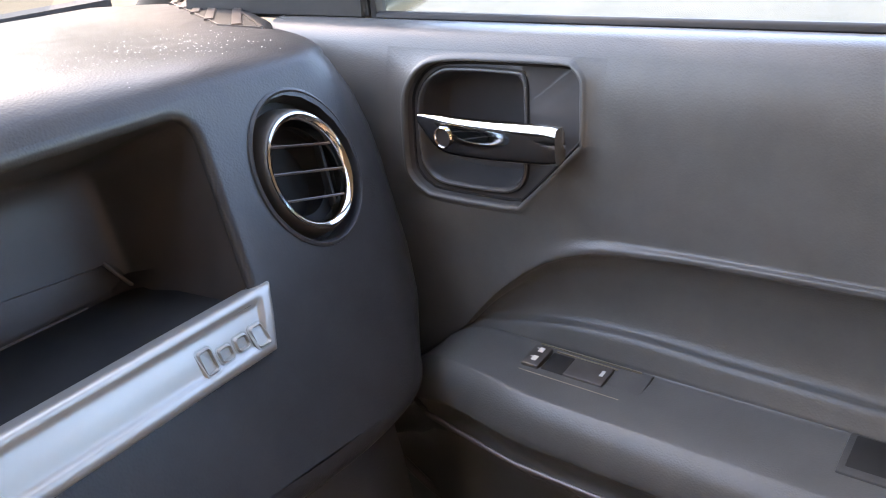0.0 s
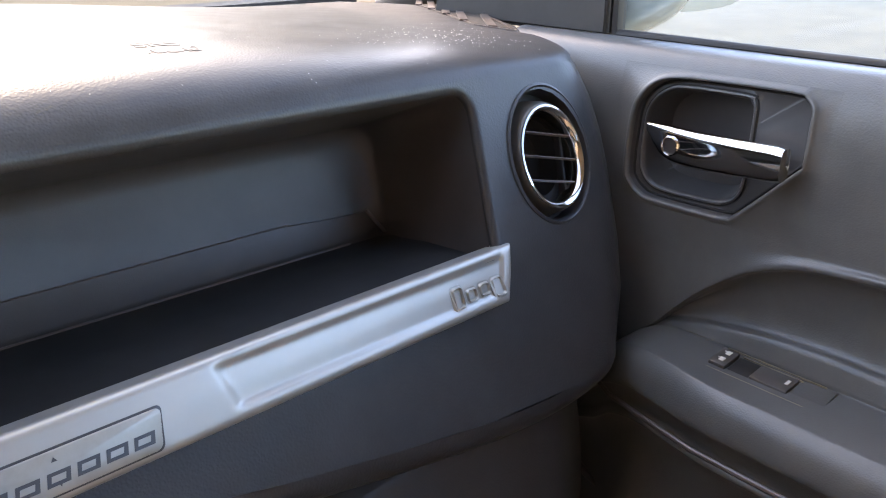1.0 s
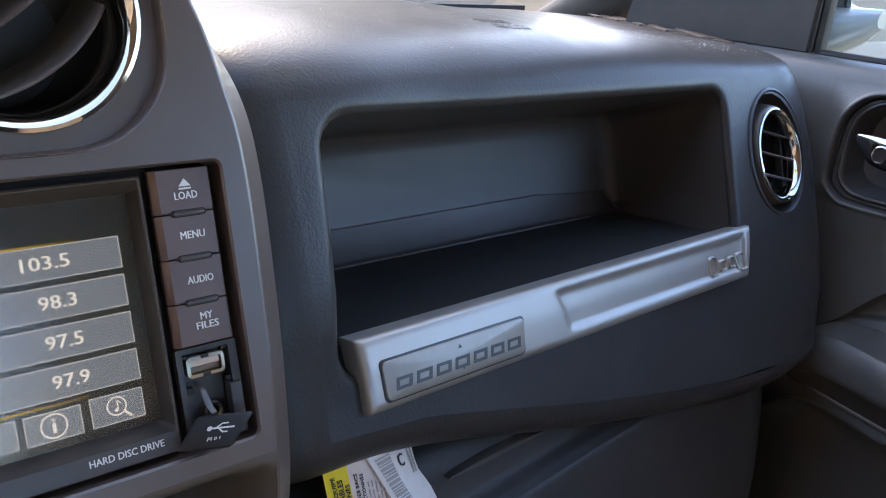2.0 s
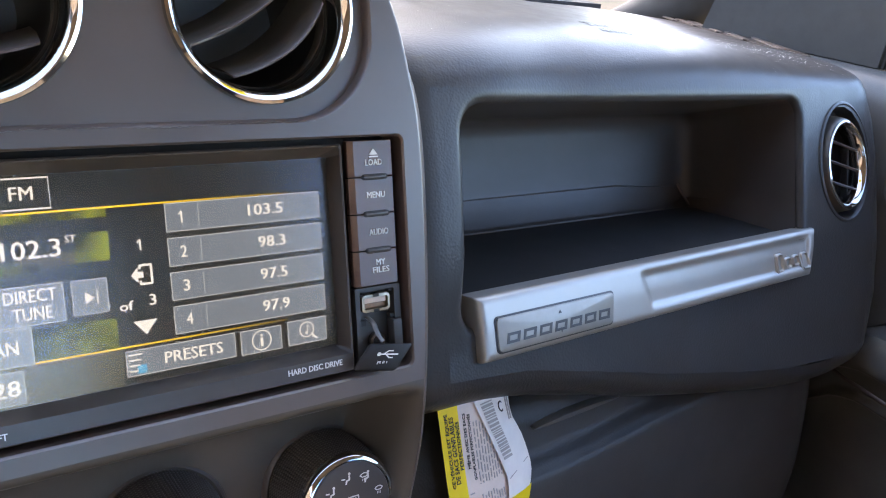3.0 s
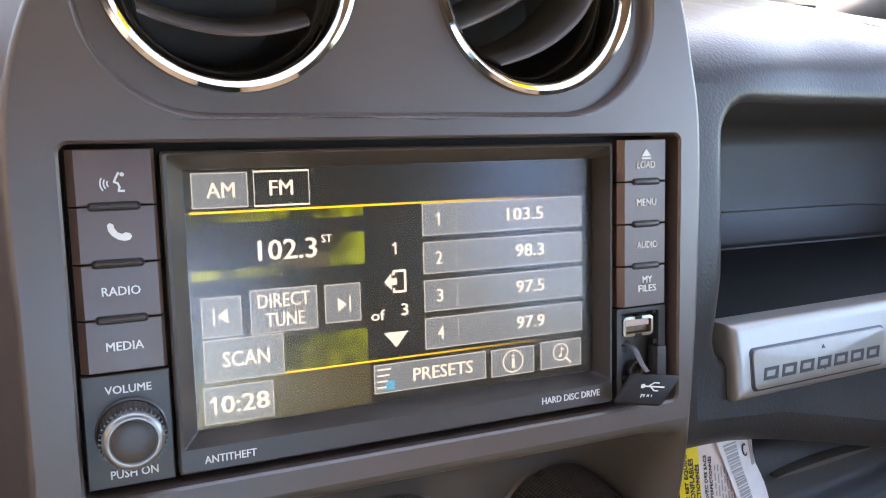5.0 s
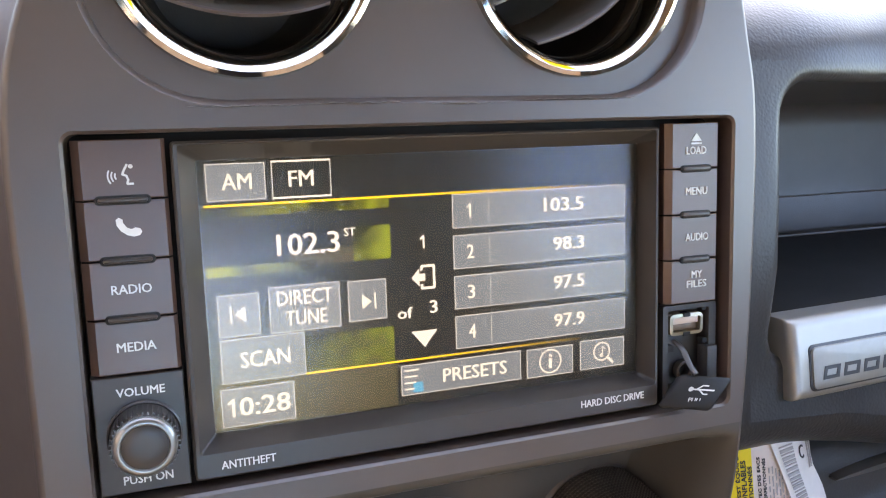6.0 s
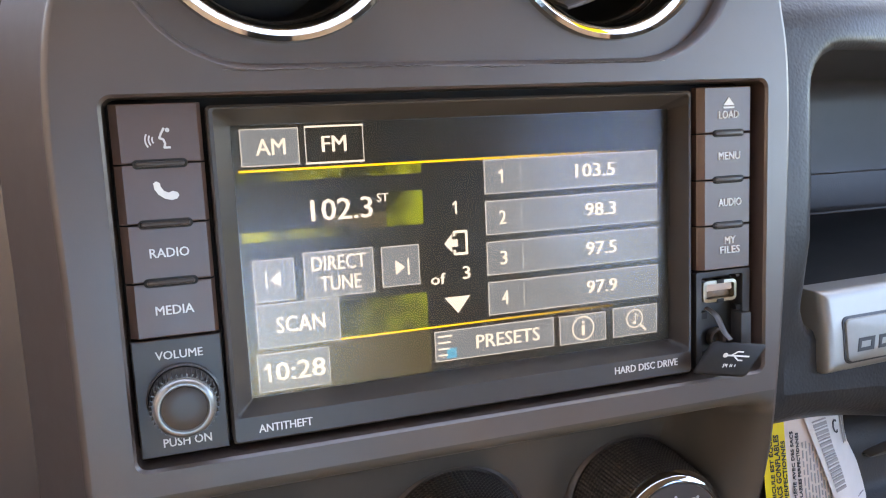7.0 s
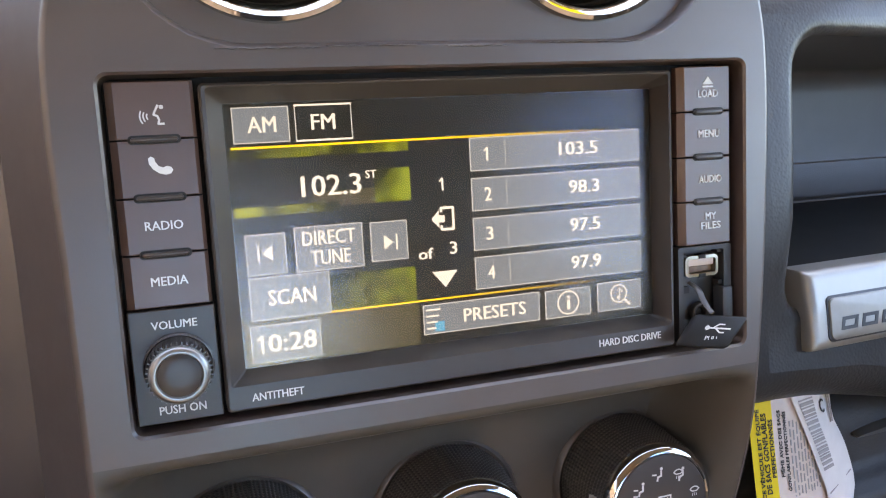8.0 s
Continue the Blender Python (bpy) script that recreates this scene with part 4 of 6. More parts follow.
lit(-0.3200, -0.1726, 1.1703, 1.2519, LCD_BLACK, 0.00004)
lit(-0.3198, -0.2625, 1.1705, 1.1850, LCD_OLIVE, 0.00007)
lit(-0.2920, -0.2630, 1.1852, 1.1970, LCD_BLOCK, 0.00007)
lit(-0.3195, -0.2630, 1.2352, 1.2382, LCD_BAND, 0.00007)
lit(-0.3195, -0.2870, 1.2175, 1.2205, LCD_BAND_LEFT, 0.00007)
lit(-0.2750, -0.2630, 1.2190, 1.2300, LCD_BLOCK, 0.00007)
lit(-0.2950, -0.2630, 1.2190, 1.2240, LCD_OLIVE, 0.00006)
# yellow rules
lit(-0.3190, -0.1900, 1.2383, 1.2390, LCD_RULE, 0.00011, "display_rule")
lit(-0.2920, -0.1950, 1.1847, 1.1853, LCD_RULE, 0.00011, "display_rule")
tile(-0.3180, -0.3008, 1.2400, 1.2510)
tile(-0.2990, -0.2810, 1.2400, 1.2512, LCD_BLACK)
lit(-0.2990, -0.2810, 1.2507, 1.2513, LCD_WHITE, 0.00025, "tile_edge")
lit(-0.2990, -0.2810, 1.2398, 1.2404, LCD_WHITE, 0.00025, "tile_edge")
def figure_one(cx, cz, h):
    w = h * 0.13
    flat_shape("figure_one", [(cx - w * 0.2, cz - h / 2), (cx + w, cz - h / 2), (cx + w, cz + h / 2), (cx, cz + h / 2), (cx - 2.0 * w, cz + h * 0.26), (cx - 1.5 * w, cz + h * 0.16), (cx - w * 0.2, cz + h * 0.27)], SY - 0.0003, LCD_WHITE, display, 0.00003)


for i, (n, f) in enumerate((("1", "103.5"), ("2", "98.3"), ("3", "97.5"), ("4", "97.9"))):
    zt = 1.2382 - i * 0.01345
    tile(-0.2418, -0.1768, zt - 0.0112, zt)
    lit(-0.2290, -0.2288, zt - 0.0100, zt - 0.0012, LCD_EDGE, 0.00024, "tile_rule")
    if n == "1":
        figure_one(-0.2358, zt - 0.0056, 0.0046)
    else:
        letters(n, -0.2358, zt - 0.0056, SY - 0.0003, 0.0024, 0.0046, LCD_WHITE, display)
    letters(f, -0.1993 + (0.0 if i else -0.0018), zt - 0.0054, SY - 0.0003, 0.0118 if i else 0.0150, 0.0046, LCD_WHITE, display)
tile(-0.3172, -0.3048, 1.1992, 1.2120)
tile(-0.3020, -0.2800, 1.1988, 1.2132)
tile(-0.2775, -0.2650, 1.1998, 1.2128)
tile(-0.3172, -0.2918, 1.1848, 1.1984)
tile(-0.3180, -0.2958, 1.1712, 1.1832)
tile(-0.2612, -0.2182, 1.1732, 1.1834)
tile(-0.2160, -0.1980, 1.1730, 1.1832)
tile(-0.1952, -0.1772, 1.1732, 1.1838)
TY = SY - 0.0003
letters("AM", -0.3092, 1.2456, TY, 0.0086, 0.0048, LCD_WHITE, display)
letters("FM", -0.2902, 1.2457, TY, 0.0074, 0.0048, LCD_WHITE, display)
letters("102.3", -0.2890, 1.2258, TY, 0.0190, 0.0066, LCD_WHITE, display)
letters("ST", -0.2760, 1.2284, TY, 0.0036, 0.0026, LCD_WHITE, display)
letters("DIRECT", -0.2910, 1.2094, TY, 0.0170, 0.0046, LCD_WHITE, display)
letters("TUNE", -0.2908, 1.2030, TY, 0.0128, 0.0046, LCD_WHITE, display)
letters("SCAN", -0.3040, 1.1917, TY, 0.0148, 0.0050, LCD_WHITE, display)
figure_one(-0.3148, 1.1772, 0.0058)
letters("0:28", -0.3050, 1.1772, TY, 0.0152, 0.0058, LCD_WHITE, display)
letters("PRESETS", -0.2352, 1.1784, TY, 0.0230, 0.0046, LCD_WHITE, display)
figure_one(-0.2522, 1.2235, 0.0042)
letters("of", -0.2590, 1.2008, TY, 0.0050, 0.0036, LCD_WHITE, display)
letters("3", -0.2492, 1.2020, TY, 0.0024, 0.0042, LCD_WHITE, display)
flat_shape("arrow_mark", [(-0.2572, 1.1944), (-0.2482, 1.1944), (-0.2527, 1.1888)], TY, LCD_WHITE, display, 0.00003)
flat_shape("arrow_mark", [(-0.2565, 1.2120), (-0.2538, 1.2090), (-0.2538, 1.2150)], TY, LCD_WHITE, display, 0.00003)
flat_shape("arrow_mark", [(-0.2540, 1.2108), (-0.2518, 1.2108), (-0.2518, 1.2132), (-0.2540, 1.2132)], TY, LCD_WHITE, display, 0.00003)
bm = bmesh.new()
stroke(bm, [(-0.2530, 1.2144), (-0.2530, 1.2156), (-0.2488, 1.2156), (-0.2488, 1.2084), (-0.2530, 1.2084), (-0.2530, 1.2096)], 0.0009, TY, 0.00003)
part("door_mark", bm, LCD_WHITE, display)
# skip marks
for s, cx in ((1, -0.3110), (-1, -0.2712)):
    flat_shape("skip_mark", [(cx - 0.0013 * s, 1.2058), (cx + 0.0019 * s, 1.2034), (cx + 0.0019 * s, 1.2084)], TY, LCD_WHITE, display, 0.00003)
    flat_shape("skip_mark", [(cx - 0.0024 * s - 0.0003, 1.2032), (cx - 0.0024 * s + 0.0003, 1.2032), (cx - 0.0024 * s + 0.0003, 1.2086), (cx - 0.0024 * s - 0.0003, 1.2086)], TY, LCD_WHITE, display, 0.00003)
bm = bmesh.new()
stroke(bm, arc(-0.2070, 1.1782, 0.0041, 0, 360, 26), 0.00055, TY, 0.00003)
part("info_mark", bm, LCD_WHITE, display)
letters("i", -0.2070, 1.1782, TY, 0.0010, 0.0050, LCD_WHITE, display)
bm = bmesh.new()
stroke(bm, arc(-0.1865, 1.1792, 0.0032, 0, 360, 24), 0.00055, TY, 0.00003)
stroke(bm, [(-0.1842, 1.1768), (-0.1820, 1.1747)], 0.0009, TY, 0.00003)
stroke(bm, [(-0.1862, 1.1778), (-0.1862, 1.1810), (-0.1850, 1.1800)], 0.00045, TY, 0.00003)
stroke(bm, arc(-0.1867, 1.1778, 0.0004, 0, 360, 8), 0.0006, TY, 0.00003)
part("search_mark", bm, LCD_WHITE, display)
bm = bmesh.new()
for k in range(4):
    stroke(bm, [(-0.2600, 1.1816 - 0.0021 * k), (-0.2552 - 0.0006 * k, 1.1816 - 0.0021 * k)], 0.0006, TY, 0.00003)
part("list_mark", bm, LCD_WHITE, display)
lit(-0.2572, -0.2538, 1.1740, 1.1774, LCD_BLUE, 0.00028, "list_mark")
bm = bmesh.new()
slab(bm, -0.3205, -0.1722, 0.31205, 0.31225, 1.1700, 1.2522)
part("display_cover", bm, COVER, display, smooth=False)


# connector bay with its open flap
def connector_bay():
    bm = bmesh.new()
    c = (-0.1548, 1.1800)
    o, i2 = rrect(-0.1662, -0.1435, 1.1590, 1.1947, 0.0008, 3), rrect(-0.1640, -0.1466, 1.1640, 1.1930, 0.0008, 3)
    angs = angles(c, o, i2)
    vs = grid(bm, [[(x, 0.309, z) for x, z in star(o, c, angs)], [(x, 0.3050, z) for x, z in star(o, c, angs)], [(x, 0.3050, z) for x, z in star(i2, c, angs)], [(x, 0.3110, z) for x, z in star(i2, c, angs)]], close=True)
    cap(bm, vs[-1])
    bay = part("connector_bay", bm, DARK, radio, angle=25)
    bm = bmesh.new()
    c = (-0.1553, 1.1871)
    o, i2 = rrect(-0.1624, -0.1482, 1.1832, 1.1910, 0.0018, 4), rrect(-0.1612, -0.1494, 1.1844, 1.1898, 0.0008, 4)
    angs = angles(c, o, i2)
    grid(bm, [[(x, 0.311, z) for x, z in star(o, c, angs)], [(x, 0.3062, z) for x, z in star(o, c, angs)], [(x, 0.3060, z) for x, z in star(i2, c, angs)], [(x, 0.3106, z) for x, z in star(i2, c, angs)]], close=True)
    usb = part("usb_shell", bm, STEEL, bay, "bright metal shell of the usb socket", angle=25)
    bm = bmesh.new()
    slab(bm, -0.1610, -0.1500, 0.3066, 0.311, 1.1872, 1.1896, 0.0002)
    part("usb_tongue", bm, USBPINK, usb)
    bm = bmesh.new()
    slab(bm, -0.1608, -0.1498, 0.3080, 0.311, 1.1846, 1.1869, 0.0002)
    part("usb_contacts", bm, USBBROWN, usb)
    bm = bmesh.new()
    slab(bm, -0.1612, -0.1494, 0.3098, 0.311, 1.1844, 1.1898)
    part("usb_well", bm, GAP, usb)
    for x0, x1, z0, z1 in ((-0.1568, -0.1540, 1.1899, 1.1913), (-0.1568, -0.1540, 1.1829, 1.1843), (-0.1636, -0.1620, 1.1908, 1.1918), (-0.1490, -0.1474, 1.1916, 1.1926), (-0.1486, -0.1468, 1.1795, 1.1812), (-0.1636, -0.1612, 1.1776, 1.1800)):
        bm = bmesh.new()
        slab(bm, x0, x1, 0.3057, 0.309, z0, z1)
        part("usb_notch", bm, GAP, usb)
    bm = bmesh.new()
    lathe(bm, [(0.0036, 0.002), (0.0036, -0.0010), (0.0031, -0.0014), (0.0022, -0.0006), (0.0020, 0.002)], -0.1540, 1.1690, 0.3095, 28)
    part("audio_socket", bm, KNOB, bay)
    bm = bmesh.new()
    slab(bm, -0.1486, -0.1442, 0.3030, 0.309, 1.1640, 1.1788, 0.0004)
    part("bay_rib", bm, DARK, bay)
    # strap and flap
    bm = bmesh.new()
    pts = spline([(-0.1592, 0.3085, 1.1808), (-0.1587, 0.3040, 1.1790), (-0.1588, 0.3015, 1.1765), (-0.1586, 0.2990, 1.1735), (-0.1580, 0.2968, 1.1714)], 14)
    tube(bm, pts, 0.00125, 8, flat=0.5)
    part("strap", bm, KNOB, bay)
    bm = bmesh.new()
    # flap hangs forward and down: a plate tipped towards the cabin
    e0, e1 = Vector((-0.1636, 0.2980, 1.1716)), Vector((-0.1446, 0.2935, 1.1690))
    down = Vector((-0.0065, -0.002, -0.0098))
    nrm = (e1 - e0).cross(down).normalized() * 0.0036
    if nrm.y > 0:
        nrm = -nrm
    q = [e0, e1, e1 + down + Vector((-0.0045, 0, 0)), e0 + down + Vector((-0.0035, 0, 0))]
    f = [bm.verts.new(p) for p in q]
    g = [bm.verts.new(p - nrm) for p in q]
    bm.faces.new(f)
    bm.faces.new(list(reversed(g)))
    for i in range(4):
        j = (i + 1) % 4
        bm.faces.new((f[i], g[i], g[j], f[j]))
    bmesh.ops.bevel(bm, geom=list(bm.edges), offset=0.0010, segments=1, affect="EDGES")
    flap = part("usb_flap", bm, RUBBER, bay, "open black rubber socket cover", angle=50)
    ax = (e1 - e0).normalized()
    dn = down.normalized()

    def on_flap(p):
        return q[0] + ax * (p.x - 0.0040) + dn * (p.z + 0.0012) + nrm.normalized() * (0.0004 - p.y)
    bm = bmesh.new()
    for a, b, w in (((0.0095, 0.0040), (0.0180, 0.0040), 0.0006), ((0.0115, 0.0040), (0.0135, 0.0024), 0.0005), ((0.0135, 0.0024), (0.0155, 0.0024), 0.0005), ((0.0125, 0.0040), (0.0145, 0.0056), 0.0005), ((0.0145, 0.0056), (0.0160, 0.0056), 0.0005)):
        stroke(bm, [a, b], w, 0)
    stroke(bm, arc(0.0095, 0.0040, 0.0005, 0, 360, 8), 0.0008, 0)
    for v in bm.verts:
        v.co = on_flap(v.co)
    part("usb_mark", bm, PRINT, flap)
    letters("PULL", 0.0125, 0.0080, 0, 0.0050, -0.0016, PRINT, flap, place=on_flap)


connector_bay()


# ---- climate knobs ----
def climate_knob(cx, marks):
    cz, y0, f = 1.0965, 0.3410, 0.94
    t = thing("climate_knob", (cx, y0, cz), "round black knurled climate knob with a chrome rim", "knob", "climate control knobs")
    bm = bmesh.new()
    n = 120
    rows = []
    for k, (r, d) in enumerate(((0.0300, 0.004), (0.0298, -0.001), (0.0290, -0.0022), (0.0280, -0.0030))):
        rows.append([(cx + r * math.cos(2 * math.pi * i / n), y0 + d, cz + r * math.sin(2 * math.pi * i / n)) for i in range(n)])
    grid(bm, rows, close=True)
    part("knob_skirt", bm, SMOOTH, t)
    bm = bmesh.new()
    rows = []
    n = 220
    for j in range(31):
        d = -0.002 - 0.0262 * j / 30
        r0 = 0.0272 - 0.0032 * j / 30
        row = []
        for i in range(n):
            r = r0 - (0.0 if i % 2 and j % 2 else 0.0008)
            row.append((cx + r * math.cos(2 * math.pi * i / n), y0 + d, cz + r * math.sin(2 * math.pi * i / n)))
        rows.append(row)
    rows.append([(cx + 0.0232 * math.cos(2 * math.pi * i / n), y0 - 0.0290, cz + 0.0232 * math.sin(2 * math.pi * i / n)) for i in range(n)])
    grid(bm, rows, close=True)
    part("knurled_grip", bm, KNOB, t, angle=15)
    bm = bmesh.new()
    lathe(bm, [(r * f, d) for r, d in ((0.0249, -0.0190), (0.0251, -0.0206), (0.0244, -0.0222), (0.0231, -0.0236), (0.0220, -0.0238), (0.0212, -0.0230))], cx, cz, y0 - 0.009, 72, caps=False)
    part("chrome_rim", bm, CHROME, t, "polished chrome rim")
    bm = bmesh.new()
    lathe(bm, [(r * f, d) for r, d in ((0.0216, -0.0226), (0.0209, -0.0236), (0.012, -0.0243), (0.004, -0.0244))], cx, cz, y0 - 0.009, 56)
    face = part("knob_face", bm, FACE, t)
    bm = bmesh.new()
    m = Matrix.Translation((cx, y0 - 0.009, cz)) @ Matrix.Rotation(radians(-172), 4, "Y")
    slab(bm, 0.0218, 0.0252, -0.0232, -0.0125, -0.0015, 0.0015, 0.0003)
    bm.transform(m)
    part("pointer", bm, PRINT, t)
    yf = y0 - 0.03345
    if marks == "mode":
        for k, (dx, dz) in enumerate(((-0.0140, 0.0010), (-0.0105, 0.0085), (-0.0025, 0.0130), (0.0070, 0.0115), (0.0125, 0.0040))):
            bm = bmesh.new()
            ox, oz = cx + dx + 0.0015, cz + dz
            if k < 4:
                stroke(bm, [(ox + 0.0004, oz + 0.0012), (ox + 0.0004, oz - 0.0006), (ox - 0.0010, oz - 0.0010), (ox - 0.0013, oz - 0.0024)], 0.0008, yf)
                stroke(bm, arc(ox + 0.0005, oz + 0.0021, 0.0003, 0, 360, 8), 0.0007, yf)
                if k != 3:
                    stroke(bm, [(ox - 0.0034, oz + 0.0002 - 0.0008 * (k == 0)), (ox - 0.0018, oz - 0.0006 * (k == 0))], 0.0006, yf)
                if k == 1:
                    stroke(bm, [(ox - 0.0036, oz - 0.0022), (ox - 0.0020, oz - 0.0024)], 0.0006, yf)
            if k >= 3:
                ux, uz = (ox - 0.0016, oz + 0.0006) if k == 3 else (ox, oz)
                stroke(bm, arc(ux, uz - 0.0010, 0.0024, 35, 145, 6) + [(ux - 0.0010, uz - 0.0004), (ux + 0.0010, uz - 0.0004), (ux + 0.0019, uz + 0.0004)], 0.0005, yf)
                for q in (-0.0007, 0.0, 0.0007):
                    stroke(bm, [(ux + q, uz - 0.0012), (ux + q * 1.3, uz - 0.0022)], 0.0003, yf)
            part("mode_mark", bm, PRINT, face)
        bm = bmesh.new()
        ox, oz = cx + 0.0008, cz + 0.0022
        stroke(bm, [(ox - 0.0026, oz - 0.0014), (ox - 0.0026, oz + 0.0018), (ox + 0.0026, oz + 0.0018), (ox + 0.0026, oz - 0.0014), (ox - 0.0026, oz - 0.0014)], 0.0006, yf)
        for q in (-0.0012, 0.0, 0.0012):
            stroke(bm, [(ox + q, oz - 0.0022), (ox + q, oz + 0.0010)], 0.0004, yf)
        part("defrost_mark", bm, PRINT, face)
        letters("PUSH", cx + 0.0008, cz - 0.0022, yf, 0.0066, 0.0022, PRINT, face)
    elif marks == "heat":
        for col, a0 in ((PRINT_RED, 66), (PRINT_BLUE, 114)):
            bm = bmesh.new()
            for k in range(8):
                a = a0 - 11 * k if col is PRINT_RED else a0 + 11 * k
                stroke(bm, arc(cx, cz, 0.0165, a, a - 8.5 if col is PRINT_RED else a + 8.5, 2), 0.0006 + 0.00022 * k, yf)
            part("heat_mark", bm, col, face)
    else:
        bm = bmesh.new()
        for k in range(9):
            stroke(bm, arc(cx, cz, 0.0165, 150 - 15 * k, 141 - 15 * k, 2), 0.0006 + 0.00015 * k, yf)
        part("fan_mark", bm, PRINT, face)


for kx, kind in ((-0.3235, "fan"), (-0.2482, "heat"), (-0.1728, "mode")):
    climate_knob(kx, kind)


# ---- paper tag tucked under the dash edge ----
def paper_tag():
    t = thing("warning_tag", (-0.06, 0.38, 1.08), "folded yellow and white paper warning tag", "paper tag")

    def sheet(s, v):
        """A hanging sheet: s along its width, v downwards; it bows towards the cabin."""
        return Vector((-0.0865 + 0.058 * s + 0.012 * v - 0.004 * math.sin(v * 2.2), 0.3655 + 0.012 * s - 0.004 * math.sin(math.pi * s) - 0.010 * v, 1.1060 - 0.003 * s - 0.110 * v))
    bm = bmesh.new()
    vs = grid(bm, [[sheet(s / 10, v / 14) for s in range(11)] for v in range(15)])
    bmesh.ops.solidify(bm, geom=list(bm.faces), thickness=0.00025)
    part("tag_sheet", bm, PINK, t, "cream printed sheet")

    def on_sheet(p):
        q = sheet(p.x, p.z)
        a, b = sheet(p.x + 0.01, p.z) - q, sheet(p.x, p.z + 0.01) - q
        n = a.cross(b).normalized()
        if n.y > 0:
            n = -n
        return q + n * (0.0004 - p.y)
    bm = bmesh.new()
    grid(bm, [[on_sheet(Vector((-0.005 + 0.235 * s / 4, 0.0003, v / 14))) for s in range(5)] for v in range(15)])
    part("yellow_band", bm, YELLOW, t, "yellow printed margin")

    def on_band(p):
        return on_sheet(Vector((p.x, -0.0002 + p.y, p.z)))
    # lettering runs down the sheet; x is across, z is down
    letters("CE VÉHICULE EST ÉQUIPÉ", 0.070, 0.235, 0, 0.40, -0.050, INK, t, "tag_lettering", turn=-90, place=on_band)
    letters("DE SACS GONFLABLES", 0.130, 0.235, 0, 0.36, -0.050, INK, t, "tag_lettering", turn=-90, place=on_band)
    letters("PERFECTIONNÉS", 0.190, 0.215, 0, 0.26, -0.050, INK, t, "tag_lettering", turn=-90, place=on_band)
    letters("MÊME AVEC DES SACS", 0.285, 0.20, 0, 0.30, -0.040, INK, t, "tag_lettering", turn=-90, place=on_band)
    letters("GONFLABLES PERFECTIONNÉS", 0.345, 0.24, 0, 0.36, -0.040, INK, t, "tag_lettering", turn=-90, place=on_band)
    rnd = random.Random(4)
    for k in range(9):
        x = 0.405 + 0.042 * k
        for part_v in ((0.10, 0.45), (0.50, 0.62), (0.65, 0.90)):
            v = part_v[0] + rnd.uniform(0, 0.03)
            while v < part_v[1]:
                w = rnd.uniform(0.02, 0.06)
                flat_shape("print_bar", [(x - 0.006, v), (x + 0.006, v), (x + 0.006, min(v + w, part_v[1])), (x - 0.006, min(v + w, part_v[1]))], 0, INK_GREY, t, place=on_band)
                v += w + 0.012
    flat_shape("print_bar", [(0.25, 0.485), (0.97, 0.485), (0.97, 0.492), (0.25, 0.492)], 0, INK_GREY, t, place=on_band)

    # a second, white sheet folded over the right side
    def fold(s, v):
        left = lerp(-0.0605, -0.0345, min(1, v * 1.5)) if v < 0.667 else lerp(-0.0345, -0.0385, (v - 0.667) / 0.333)
        right = table([(0.0, -0.0255), (0.2, -0.0235), (0.35, -0.0165), (0.6, -0.0105), (0.75, -0.013), (1.0, -0.024)], v)
        x = lerp(left, right, s)
        q = (x + 0.0845) / 0.058
        return Vector((x - 0.002, 0.3655 + 0.012 * min(1.25, q) - 0.004 * math.sin(math.pi * min(1.0, q)) - 0.010 * v - 0.0012 - 0.002 * math.sin(math.pi * s), 1.1070 - 0.004 * s - 0.086 * v))
    bm = bmesh.new()
    grid(bm, [[fold(s / 8, v / 14) for s in range(9)] for v in range(15)])
    bmesh.ops.solidify(bm, geom=list(bm.faces), thickness=0.00025)
    part("folded_sheet", bm, PAPER, t, "white folded sheet with a barcode")

    def on_fold(p):
        q = fold(p.x, p.z)
        a, b = fold(p.x + 0.01, p.z) - q, fold(p.x, p.z + 0.01) - q
        n = a.cross(b).normalized()
        if n.y > 0:
            n = -n
        return q + n * (0.0005 - p.y)
    v = 0.05
    while v < 0.50:
        w = rnd.choice((0.008, 0.014, 0.02))
        flat_shape("barcode_bar", [(0.10, v), (0.40, v - 0.02), (0.40, v - 0.02 + w), (0.10, v + w)], 0, INK_GREY, t, place=on_fold)
        v += w + rnd.choice((0.008, 0.012))
    letters("C", 0.60, 0.10, 0, 0.13, -0.085, INK, t, "tag_lettering", place=on_fold)
    for k in range(2):
        flat_shape("print_bar", [(0.80 + 0.08 * k, 0.04), (0.84 + 0.08 * k, 0.04), (0.84 + 0.08 * k, 0.22), (0.80 + 0.08 * k, 0.22)], 0, INK_GREY, t, place=on_fold)
    flat_shape("print_bar", [(0.05, 0.66), (0.9, 0.54), (0.9, 0.546), (0.05, 0.667)], 0, INK_GREY, t, place=on_fold)
    bm = bmesh.new()
    grid(bm, [[on_fold(Vector((s / 6, -0.0002, 0.80 + 0.2 * v / 5 - 0.06 * s / 6))) for s in range(7)] for v in range(6)])
    part("yellow_band", bm, YELLOW, t)


paper_tag()
# ---- passenger door (true upright frame) ----
door = thing("passenger_door", (0.48, 0.1, 0.85), "closed passenger door with dark grained vinyl panel", "car door", lean=False)
DY0, DY1 = -0.55, 0.56
CUT = (0.236, 0.416, 1.1325, 1.2465)        # field of the handle cup: y0, y1, z0, z1


